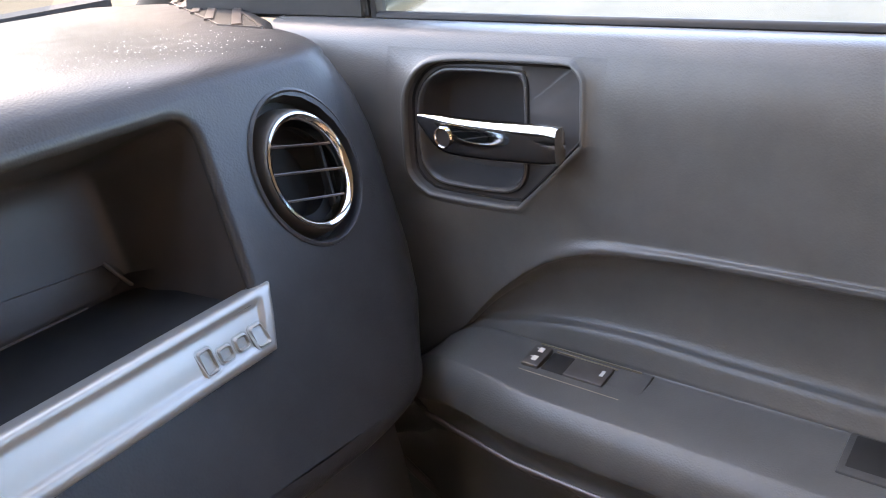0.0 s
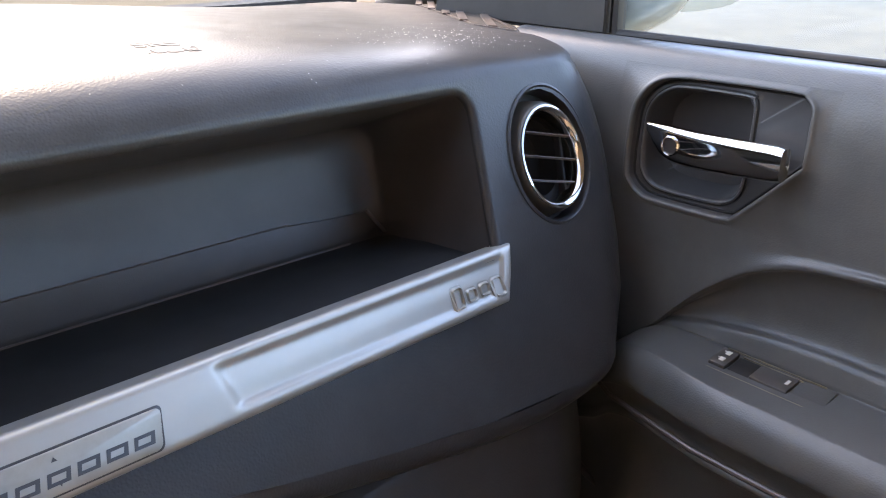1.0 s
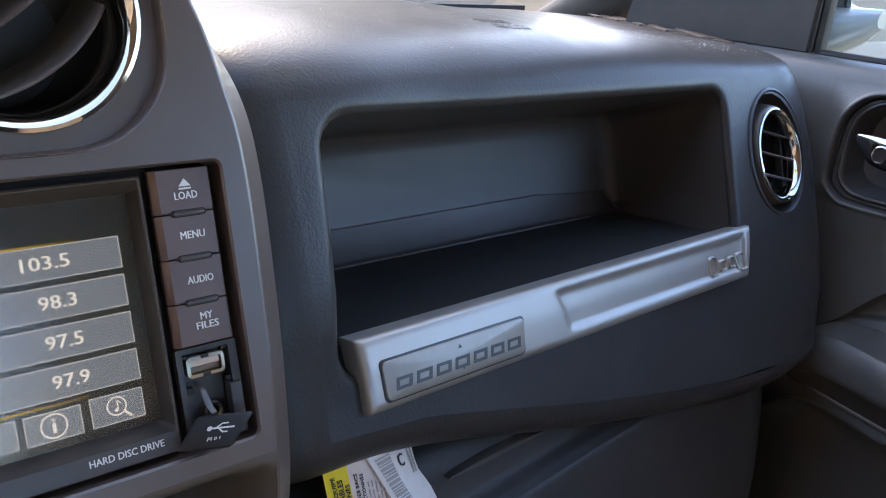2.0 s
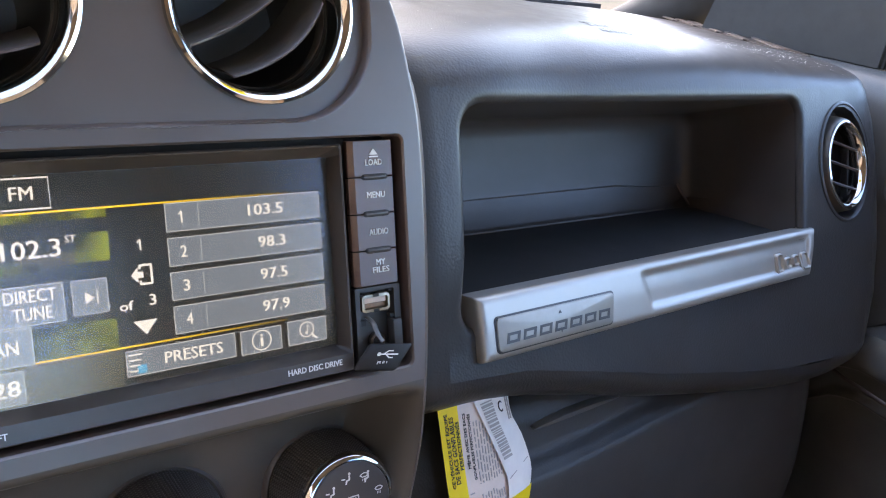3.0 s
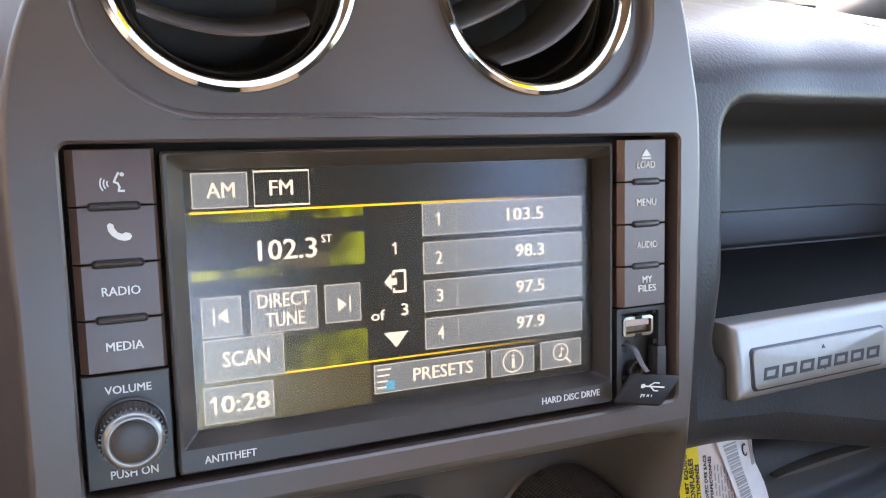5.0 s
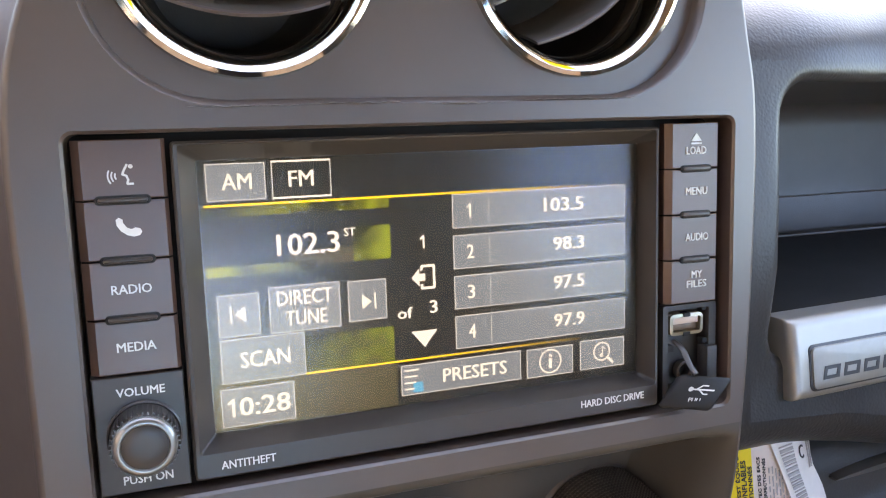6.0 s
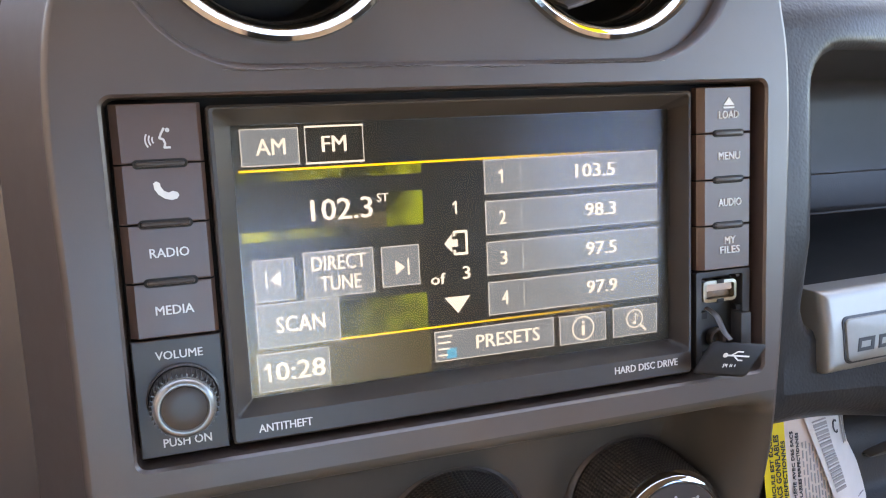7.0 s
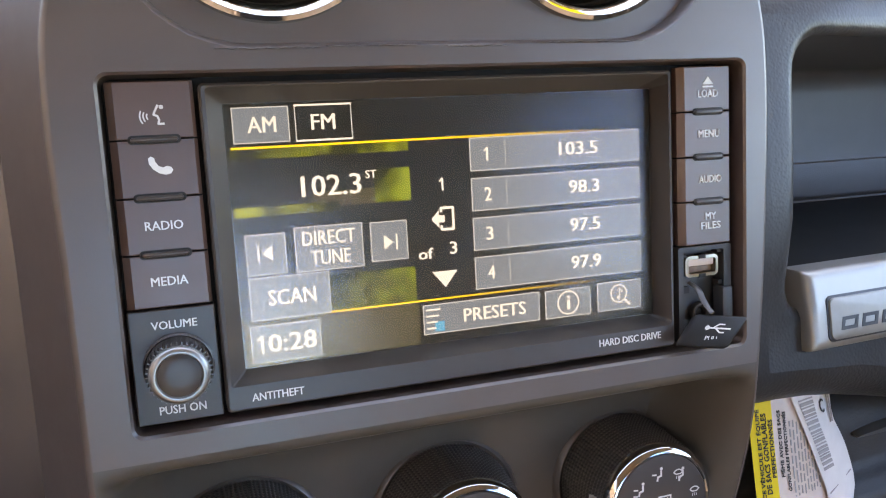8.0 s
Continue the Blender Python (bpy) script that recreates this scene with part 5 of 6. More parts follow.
def arm_top(y):
    return table([(-0.55, 1.122), (-0.1, 1.128), (0.063, 1.129), (0.113, 1.128), (0.181, 1.126), (0.200, 1.1245), (0.237, 1.1205), (0.267, 1.1105), (0.285, 1.1005), (0.312, 1.0785), (0.333, 1.0575), (0.354, 1.0335), (0.40, 0.997), (0.475, 0.95)], y)


def arm_seam(y):
    return table([(-0.55, 1.050), (0.054, 1.052), (0.141, 1.0535), (0.219, 1.0555), (0.283, 1.0495), (0.357, 1.0315), (0.40, 0.994), (0.475, 0.949)], y)


def upper_x(z, y=0.2):
    """The upper panel: nearly upright, rounding over to the window sill."""
    front = 0.006 * step(0.42, 0.56, y)
    return table([(1.09, 0.4815), (1.1325, 0.4835), (1.16, 0.4845), (1.20, 0.486), (1.225, 0.4880), (1.2465, 0.4945), (1.256, 0.5020), (1.2605, 0.511), (1.2610, 0.522)], z) + front


def door_upper():
    bm = bmesh.new()
    y0, y1, z0, z1 = CUT
    ys = [DY0 + (y0 - DY0) * i / 20 for i in range(20)] + [y0 + (y1 - y0) * i / 10 for i in range(10)] + [y1 + (DY1 - y1) * i / 6 for i in range(7)]
    zs = [z0 + (z1 - z0) * i / 10 for i in range(11)] + [1.250, 1.254, 1.2575, 1.2597, 1.2607, 1.2610]
    skip = lambda i, j: i < 10 and 20 <= j < 30
    grid(bm, [[(upper_x(z, y), y, z) for y in ys] for z in zs], skip=skip)
    grid(bm, [[(upper_x(1.2610, y), y, 1.2610) for y in ys], [(upper_x(1.2610, y) + 0.003, y, 1.2600) for y in ys], [(upper_x(1.2610, y) + 0.004, y, 1.20) for y in ys]])
    # field round the cup
    c = (0.325, 1.19)
    outer = [(y0, z0), (y1, z0), (y1, z1), (y0, z1)]
    cup = [(0.2505, 1.2265), (0.2500, 1.1930), (0.2540, 1.1855), (0.2955, 1.1425), (0.3040, 1.1385), (0.3200, 1.1372), (0.3720, 1.1368), (0.3860, 1.1400), (0.3965, 1.1480), (0.4010, 1.1600), (0.4000, 1.2020), (0.3950, 1.2200), (0.3830, 1.2340), (0.3650, 1.2400), (0.3300, 1.2420), (0.2680, 1.2425), (0.2580, 1.2395), (0.2520, 1.2335)]

    line = [tuple(p) for p in spline([*cup, cup[0]], 120)][:-1]

    def grown(d):
        return offset(line, d)
    sm = grown(0.0035)
    angs = angles(c, outer, sm)

    def ringx(poly, add):
        return [(upper_x(z, y) + add, y, z) for y, z in star(poly, c, angs)]
    base = loose(star(outer, c, angs), c)
    lips = [(0.0035, 0.0), (0.0022, -0.0011), (0.0008, -0.0019), (-0.0004, -0.0020), (-0.0014, -0.0012), (-0.0022, 0.0020), (-0.0030, 0.0060), (-0.0042, 0.0072)]
    rows = [[(upper_x(z, y), y, z) for y, z in base]]
    for d, add in lips:
        rows.append(ringx(grown(d), add))
    # flat floor of the surround up to the bowl
    bowl = [(0.2965, 1.2240), (0.2960, 1.1960), (0.2970, 1.1680), (0.3010, 1.1560), (0.3100, 1.1490), (0.3240, 1.1465), (0.3640, 1.1460), (0.3790, 1.1490), (0.3880, 1.1580), (0.3905, 1.1700), (0.3900, 1.2040), (0.3840, 1.2190), (0.3720, 1.2290), (0.3560, 1.2325), (0.3060, 1.2330), (0.2990, 1.2300)]
    bs = [tuple(p) for p in spline([*bowl, bowl[0]], 90)][:-1]
    rows.append([(upper_x(z, y) + 0.0070, y, z) for y, z in star(bs, c, angs)])

    def shrunk(k):
        cb = (0.343, 1.190)
        return [(cb[0] + (p[0] - cb[0]) * k, cb[1] + (p[1] - cb[1]) * k) for p in bs]
    for k, add in ((0.985, 0.0056), (0.965, 0.0064), (0.945, 0.010), (0.90, 0.024), (0.82, 0.033), (0.5, 0.037)):
        rows.append([(upper_x(z, y) + add, y, z) for y, z in star(shrunk(k), c if k > 0.8 else (0.335, 1.19), angs)])
    before = len(bm.faces)
    vs = grid(bm, rows, close=True)
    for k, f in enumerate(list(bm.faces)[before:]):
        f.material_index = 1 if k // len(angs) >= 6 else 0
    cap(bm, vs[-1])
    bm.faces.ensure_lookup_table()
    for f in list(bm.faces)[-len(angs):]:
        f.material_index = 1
    groove = bmesh.new()
    tube(groove, [(upper_x(z, y) + 0.0068, y, z) for y, z in [*grown(-0.0040), grown(-0.0040)[0]]], 0.0012, 6)
    return bm, groove


panel, groove = door_upper()
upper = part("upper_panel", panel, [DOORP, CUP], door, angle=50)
part("lip_groove", groove, GAP, upper)
bowl_edge = [(0.2965, 1.2240), (0.2960, 1.1960), (0.2970, 1.1680), (0.3010, 1.1560), (0.3100, 1.1490), (0.3240, 1.1465), (0.3640, 1.1460), (0.3790, 1.1490), (0.3880, 1.1580), (0.3905, 1.1700), (0.3900, 1.2040), (0.3840, 1.2190), (0.3720, 1.2290), (0.3560, 1.2325), (0.3060, 1.2330), (0.2990, 1.2300), (0.2965, 1.2240)]
bm = bmesh.new()
tube(bm, [(upper_x(z, y) + 0.0060, y, z) for y, z in spline(bowl_edge, 110)], 0.0011, 8)
part("cup_bead", bm, DOORP, upper)
bm = bmesh.new()
tube(bm, [(upper_x(z, y) + 0.0066, y, z) for y, z in spline([(lerp(0.343, y, 1.026), lerp(1.19, z, 1.034)) for y, z in bowl_edge], 110)], 0.0009, 6)
part("cup_groove", bm, GAP, upper)


def door_lower():
    bm = bmesh.new()
    rows = []
    for i in range(72):
        y = DY0 + (0.500 - DY0) * i / 71
        a, s = min(arm_top(y), 1.129), arm_seam(y)
        w = step(0.0, 0.045, a - s)
        fr = step(0.33, 0.44, y)
        edge = 0.411 + 0.012 * step(0.25, 0.34, y) + 0.045 * fr
        prof = [(upper_x(1.1325, y), 1.1325), (upper_x(1.1325, y) - 0.001, lerp(1.1325, a, 0.5)), (0.4785 + 0.012 * step(0.40, 0.475, y), a + 0.0015), (0.4795, a - 0.003), (0.4830 + 0.004 * w, a - 0.007), (0.485 + 0.012 * w, lerp(a, s, 0.35)), (0.485 + 0.013 * w, lerp(a, s, 0.7)), (0.487 + 0.006 * w, s + 0.002 * w), (0.483 + 0.002 * w, s - 0.002)]
        za = min(1.034, s - 0.006)
        prof += [(lerp(0.483, edge, 0.05), lerp(s - 0.002, za, 0.8)), (lerp(0.483, edge, 0.13), za), (lerp(0.483, edge, 0.8), za), (edge + 0.004, za - 0.002), (edge - 0.004, za - 0.011), (edge - 0.008, za - 0.026), (edge - 0.006, za - 0.034), (edge + 0.0, za - 0.037), (edge + 0.008, za - 0.050), (edge + 0.012, za - 0.062), (edge + 0.006, za - 0.070), (edge + 0.014, za - 0.078), (edge + 0.026, za - 0.11), (edge + 0.03, za - 0.19), (edge + 0.04, za - 0.26)]
        rows.append([(p.x, y, p.y) for p in spline(prof, 96)])
    grid(bm, rows)
    front = [f for f in bm.faces if f.calc_center_median().y > 0.47 and f.calc_center_median().z < 0.95]
    bmesh.ops.delete(bm, geom=front, context="FACES")
    return bm


part("lower_panel", door_lower(), DOORP, door, angle=60)


for zl, xa, r, y1, m in ((0.9990, 0.4118, 0.0007, 0.300, BADGE), (0.9850, 0.4010, 0.0022, 0.378, SMOOTH)):
    bm = bmesh.new()
    tube(bm, [(xa + 0.012 * step(0.25, 0.34, y) + 0.045 * step(0.33, 0.44, y), y, zl - 0.02 * step(0.33, 0.40, y) * 0) for y in [lerp(-0.5, y1, i / 30) for i in range(31)]], r, 8)
    part("pocket_edge", bm, m, door)


# two tubes added to stand in for highlight lines low on the door
for r, dy, dz in ((0.0040, 0.0, 0.0), (0.0016, 0.022, 0.006)):
    bm = bmesh.new()
    tube(bm, spline([(0.492, 0.505 + dy, 0.905 + dz), (0.492, 0.478 + dy, 0.862 + dz), (0.491, 0.432 + dy, 0.829 + dz), (0.489, 0.397 + dy, 0.820 + dz), (0.487, 0.345 + dy, 0.813 + dz), (0.484, 0.20, 0.806 + dz)], 40), r, 10)
    part("low_door_highlight", bm, SMOOTH, door)


def door_handle():
    rows = []
    n = 18
    for i in range(25):
        k = i / 24
        y = lerp(0.3715, 0.2565, k)
        h = table([(0, 0.0035), (0.06, 0.0080), (0.15, 0.0130), (0.4, 0.0140), (0.85, 0.0136), (0.97, 0.0132), (1.0, 0.0122)], k)
        d = table([(0, 0.0030), (0.15, 0.0054), (0.5, 0.0066), (1.0, 0.0070)], k)
        z = table([(0, 1.2020), (0.15, 1.1935), (0.4, 1.1920), (1.0, 1.1950)], k)
        x = 0.4695 - 0.0012 * k
        rows.append([(x + d * math.copysign(abs(math.cos(2 * math.pi * j / n)) ** 0.6, math.cos(2 * math.pi * j / n)), y, z + h * math.copysign(abs(math.sin(2 * math.pi * j / n)) ** 0.6, math.sin(2 * math.pi * j / n))) for j in range(n)])
    bm = bmesh.new()
    vs = grid(bm, rows, close=True)
    cap(bm, vs[0])
    cap(bm, vs[-1])
    h = part("door_handle", bm, CHROME, door, "polished chrome inner release handle", angle=60)
    bm = bmesh.new()
    lathe(bm, [(0.0078, 0.0), (0.0080, -0.0016), (0.0070, -0.0024), (0.0062, -0.0014), (0.0060, 0.0)], 0, 0, 0, 36, caps=False)
    turn = Matrix.Translation((0.4638, 0.3465, 1.1925)) @ Matrix.Rotation(radians(-90), 4, "Z")
    bm.transform(turn)
    part("lock_ring", bm, CHROME, h)
    bm = bmesh.new()
    lathe(bm, [(0.0063, 0.0), (0.0058, -0.0006), (0.002, -0.0007)], 0, 0, 0, 30)
    bm.transform(turn)
    part("lock_face", bm, FACE, h)


door_handle()


def switch_panel():
    """Lock rocker and window switch let into the armrest, between two fine grooves."""
    zt = 1.0376

    def lay(u, v, up):
        """u to the rear, v to the cabin."""
        return Vector((0.4835 - v, 0.285 - u, zt + up - 0.004 * (v / 0.042)))
    bm = bmesh.new()

    def block(bm, u0, u1, v0, v1, h0, h1, bev=0.0006):
        b2 = bmesh.new()
        slab(b2, u0, u1, v0, v1, h0, h1, bev)
        for v in b2.verts:
            v.co = lay(v.co.x, v.co.y, v.co.z)
        me = bpy.data.meshes.new("tmp")
        b2.to_mesh(me)
        b2.free()
        bm.from_mesh(me)
        bpy.data.meshes.remove(me)
    block(bm, 0.000, 0.092, 0.006, 0.042, -0.006, -0.0010, 0.0010)
    p = part("switch_panel", bm, DOORP, door)
    for v0, u0, u1 in ((0.0078, 0.004, 0.084), (0.0118, 0.020, 0.068), (0.0405, 0.004, 0.082)):
        bm = bmesh.new()
        block(bm, u0, u1, v0, v0 + 0.0007, -0.001, 0.0004, 0.0002)
        part("groove_line", bm, STEEL, p)
    bm = bmesh.new()
    block(bm, 0.003, 0.017, 0.013, 0.036, -0.002, 0.0026, 0.0010)
    r = part("lock_rocker", bm, KNOB, p)
    for v in (0.0160, 0.0260):
        bm = bmesh.new()
        block(bm, 0.0085, 0.0125, v, v + 0.0050, 0.0025, 0.0030, 0.0001)
        block(bm, 0.0065, 0.0090, v + 0.0010, v + 0.0018, 0.0025, 0.0030, 0.0001)
        part("lock_mark", bm, PRINT, r)
    # dark block on the panel paints the shade of a finger well
    bm = bmesh.new()
    block(bm, 0.018, 0.036, 0.0135, 0.034, -0.002, -0.0002, 0.0006)
    part("finger_well_shade", bm, GAP, p)
    bm = bmesh.new()
    block(bm, 0.036, 0.066, 0.0135, 0.034, -0.002, 0.0014, 0.0012)
    w = part("window_switch", bm, KNOB, p)
    bm = bmesh.new()
    block(bm, 0.0600, 0.0625, 0.0195, 0.0255, 0.0013, 0.0018, 0.0001)
    part("window_mark", bm, PRINT, w)


switch_panel()

# pull cup further back in the armrest; a dark plate paints the shade inside it
bm = bmesh.new()
slab(bm, 0.440, 0.482, -0.03, 0.070, 1.027, 1.0358, 0.002)
part("pull_cup_rim", bm, LOWER, door)
bm = bmesh.new()
slab(bm, 0.446, 0.478, -0.024, 0.066, 1.030, 1.0362, 0.001)
part("pull_cup_shade", bm, GAP, door)

# window seal and glass
bm = bmesh.new()
tube(bm, [(0.530, DY0, 1.2615), (0.530, 0.0, 1.2615), (0.530, 0.452, 1.2615)], 0.0055, 10, flat=0.75)
part("window_seal", bm, GAP, door)
bm = bmesh.new()
slab(bm, 0.5365, 0.5400, DY0, 0.458, 1.20, 1.71)
g = part("side_glass", bm, GLASS, door, smooth=False)
g.visible_shadow = False

# black corner panel ahead of the window
bm = bmesh.new()
poly = [(0.462, 1.2580), (0.458, 1.62), (0.466, 1.62), (0.68, 1.33), (0.70, 1.2580)]
f = [bm.verts.new((0.523, y, z)) for y, z in poly]
h = [bm.verts.new((0.545, y, z)) for y, z in poly]
bm.faces.new(f)
bm.faces.new(list(reversed(h)))
for i in range(5):
    j = (i + 1) % 5
    bm.faces.new((f[i], h[i], h[j], f[j]))
bmesh.ops.bevel(bm, geom=list(bm.edges), offset=0.004, segments=3, affect="EDGES")
part("corner_panel", bm, DARK, door, "black triangular corner panel ahead of the window")
bm = bmesh.new()
slab(bm, 0.5285, 0.5415, 0.4545, 0.4615, 1.258, 1.64, 0.002)
part("glass_channel", bm, DARK, door)

# ---- front corner of the cabin ----
bm = bmesh.new()
pts = spline([(0.69, 1.02, 1.19), (0.630, 0.78, 1.305), (0.557, 0.50, 1.490), (0.50, 0.20, 1.715)], 16)
rows = []
for p in pts:
    rows.append([p + Vector((0.036 * math.cos(a), 0.036 * math.sin(a), 0.03 * math.sin(a))) for a in [2 * math.pi * k / 14 for k in range(14)]])
vs = grid(bm, rows, close=True)
cap(bm, vs[0])
cap(bm, vs[-1])
solo("pillar", bm, LOWER, "dark trimmed windscreen pillar", "pillar", kind="structure", lean=False)
bm2 = bmesh.new()
rows = [[Vector((-0.5 - p.x, p.y, p.z)) for p in r] for r in rows]
vs = grid(bm2, rows, close=True)
cap(bm2, vs[0])
cap(bm2, vs[-1])
solo("pillar", bm2, LOWER, "dark trimmed windscreen pillar", "pillar", kind="structure", lean=False)


def defroster():
    """Slatted air outlet let into the dash's far corner."""
    t = thing("defroster_vent", (0.48, 0.55, 1.34), "black slatted defroster vent at the dash corner", "vent")
    corner, rim = Vector((0.446, 0.468)), Vector((0.546, 0.838)).normalized()
    lip0, lip = Vector((0.449, 0.522)), Vector((0.475, 0.880)).normalized()

    def at(p, h):
        return Vector((p.x, p.y, top_z(p.x, p.y) + h))

    def strip(bm, a, b, w, h0, h1, n=8):
        """A low wall from a to b."""
        d = (b - a).normalized()
        s = Vector((-d.y, d.x)) * w / 2
        rows = []
        for i in range(n + 1):
            p = a + (b - a) * i / n
            rows.append([at(p - s, h0), at(p - s * 0.8, h1), at(p + s * 0.8, h1), at(p + s, h0)])
        vs = grid(bm, rows, close=True)
        bm.faces.new(vs[0])
        bm.faces.new(list(reversed(vs[-1])))
    L = 0.30
    bm = bmesh.new()
    grid(bm, [[at((corner + rim * L * i / 12).lerp(lip0 + lip * (L - 0.05) * i / 12, j / 3), 0.0008) for j in range(4)] for i in range(13)])
    part("vent_floor", bm, GAP, t, smooth=False)
    bm = bmesh.new()
    strip(bm, corner, corner + rim * L, 0.0026, -0.002, 0.0020, 12)
    strip(bm, lip0, lip0 + lip * (L - 0.05), 0.0016, -0.002, 0.0014, 12)
    strip(bm, corner, lip0, 0.0016, -0.002, 0.0014, 4)
    part("vent_frame", bm, SMOOTH, t)
    for k in range(5):
        a = lip0 + lip * 0.066 * (k - 0.45) if k else Vector((0.4485, 0.499))
        d = Vector((0.65, 0.75)).normalized()
        # run to the rim
        det = d.x * rim.y - d.y * rim.x
        q = corner - a
        s = (q.x * rim.y - q.y * rim.x) / det
        bm = bmesh.new()
        strip(bm, a + d * 0.002, a + d * min(abs(s), 0.19), 0.009, 0.0006, 0.0022, 6)
        part("vent_slat", bm, SMOOTH, t)


defroster()

# driver's side of the dash, seen past the stack
driver_dash = thing("driver_dash", (-0.66, 0.42, 1.1), "black grained vinyl dashboard on the driver's side", "dashboard")


def driver_skin(z0, z1, out=0.0):
    prof = spline([(0.50, 0.86), (0.42, 0.95), (0.37, 1.03), (0.352, 1.10), (0.350, 1.20), (0.356, 1.28), (0.372, 1.325), (0.42, 1.350), (0.55, 1.39), (1.0, 1.50)], 90)
    prof = [p for p in prof if z0 <= p.y <= z1]
    prof = [prof[0] + Vector((0.012, 0))] + prof + ([prof[-1] + Vector((0.012, 0))] if z1 < 1.4 else [])
    bm = bmesh.new()
    grid(bm, [[(x, p.x - out + 0.03 * step(-0.389, -0.43, x), p.y + 0.02 * math.sin(min(1, (-0.389 - x) / 0.3) * math.pi)) for p in prof] for x in [lerp(-0.380, -0.95, i / 29) for i in range(30)]])
    return bm


part("upper_pad", driver_skin(1.075, 1.6), SMOOTH, driver_dash)
part("knee_panel", driver_skin(0.80, 1.070, 0.001), LOWER, driver_dash)
bm = bmesh.new()
slab(bm, -0.52, -0.395, 0.24, 0.40, 1.02, 1.125, 0.02, 4)
solo("column_shroud", bm, DARK, "dark plastic steering column shroud", "steering column")
# dash surface joining behind the stack
bm = bmesh.new()
rows = []
for i in range(13):
    x = lerp(-0.40, -0.10, i / 12)
    rows.append([(x, y, z) for y, z in spline([(0.385, 1.375), (0.45, 1.388), (0.6, 1.40), (1.0, 1.50)], 16)])
grid(bm, rows)
solo("dash_top", bm, DASH, "black grained vinyl top of the dashboard", "dashboard")

# side of the footwell and floor
bm = bmesh.new()
slab(bm, 0.504, 0.545, 0.30, 1.0, 0.46, 1.10, 0.008, 3)
slab(bm, 0.504, 0.545, 0.50, 1.0, 1.10, 1.236, 0.008, 3)
solo("kick_panel", bm, LOWER, "dark side panel of the footwell", "wall", kind="structure", lean=False)
bm = bmesh.new()
slab(bm, -1.06, -1.0, 0.55, 1.0, 0.46, 1.25, 0.008, 3)
solo("kick_panel", bm, LOWER, "dark side panel of the driver's footwell", "wall", kind="structure", lean=False)
bm = bmesh.new()
slab(bm, -1.10, 0.56, -1.7, 0.95, 0.42, 0.46)
solo("floor", bm, CARPET, "dark carpeted cabin floor", "floor", kind="structure", lean=False)
bm = bmesh.new()
slab(bm, -1.10, 0.60, 0.95, 1.0, 0.42, 1.259)
solo("firewall", bm, CARPET, "dark bulkhead at the front of the footwell", "wall", kind="structure", lean=False)
bm = bmesh.new()
slab(bm, -0.33, -0.165, -0.5, 0.30, 0.46, 0.80, 0.02, 3)
solo("center_console", bm, LOWER, "dark plastic centre console between the seats", "console", lean=False)

# roof, header, back of the cabin, driver's door
bm = bmesh.new()
rows = []
for i in range(11):
    x = lerp(-1.02, 0.52, i / 10)
    rows.append([(x, y, 1.72 + 0.03 * math.sin(math.pi * i / 10) - (0.05 if y < -1.6 else 0)) for y in (0.20, 0.0, -0.6, -1.2, -1.75)])
grid(bm, rows)
bmesh.ops.solidify(bm, geom=list(bm.faces), thickness=-0.04)
solo("ceiling", bm, HEADLINER, "pale tan cloth headliner", "ceiling", kind="structure", lean=False)
bm = bmesh.new()
slab(bm, -1.06, -1.0, -1.7, 0.55, 0.46, 1.25, 0.02, 3)
solo("driver_door", bm, DOORP, "closed driver's door with dark vinyl panel", "car door", lean=False)
bm = bmesh.new()
slab(bm, -1.040, -1.036, -0.62, 0.55, 1.25, 1.725)
solo("window_1", bm, DARK_GLASS, "tinted glass of the driver's window", "window", kind="structure", lean=False, smooth=False)
bm = bmesh.new()
slab(bm, -1.02, 0.54, -1.8, -1.72, 0.46, 1.17)
slab(bm, -1.02, -0.66, -1.8, -1.72, 1.17, 1.76)
slab(bm, 0.10, 0.54, -1.8, -1.72, 1.17, 1.76)
slab(bm, -0.66, 0.10, -1.8, -1.72, 1.64, 1.76)
solo("tailgate", bm, DOORP, "closed dark tailgate with a rear window opening", "tailgate", lean=False)
bm = bmesh.new()
slab(bm, -0.67, 0.11, -1.770, -1.766, 1.16, 1.65)
solo("window_2", bm, REAR_GLASS, "tinted glass of the rear window", "window", kind="structure", lean=False, smooth=False).visible_shadow = False
for x, name in ((-1.03, "window_3"), (0.53, "window_4")):
    bm = bmesh.new()
    slab(bm, x - 0.03, x + 0.03, -1.74, -0.68, 0.46, 1.27, 0.01)
    slab(bm, x - 0.03, x + 0.03, -1.74, -1.26, 1.27, 1.75, 0.01)
    slab(bm, x - 0.03, x + 0.03, -1.26, -0.68, 1.705, 1.76, 0.01)
    solo("rear_side_panel", bm, DOORP, "dark rear door and side panel with a window opening", "wall", kind="structure", lean=False)
    bm = bmesh.new()
    slab(bm, x - 0.002, x + 0.002, -1.27, -0.66, 1.26, 1.71)
    solo(name, bm, REAR_GLASS if x > 0 else DARK_GLASS, "tinted glass of a rear door window", "window", kind="structure", lean=False, smooth=False).visible_shadow = False
bm = bmesh.new()
slab(bm, 0.50, 0.56, -0.62, 0.20, 1.70, 1.76, 0.01)
solo("roof_rail", bm, HEADLINER, "pale trimmed roof rail above the passenger window", "trim", kind="structure", lean=False)
for x in (-1.03, 0.53):
    bm = bmesh.new()
    slab(bm, x - 0.03, x + 0.03, -0.68, -0.59, 0.46, 1.74, 0.015, 3)
    solo("door_pillar", bm, DOORP, "dark trimmed pillar between the doors", "pillar", kind="structure", lean=False)


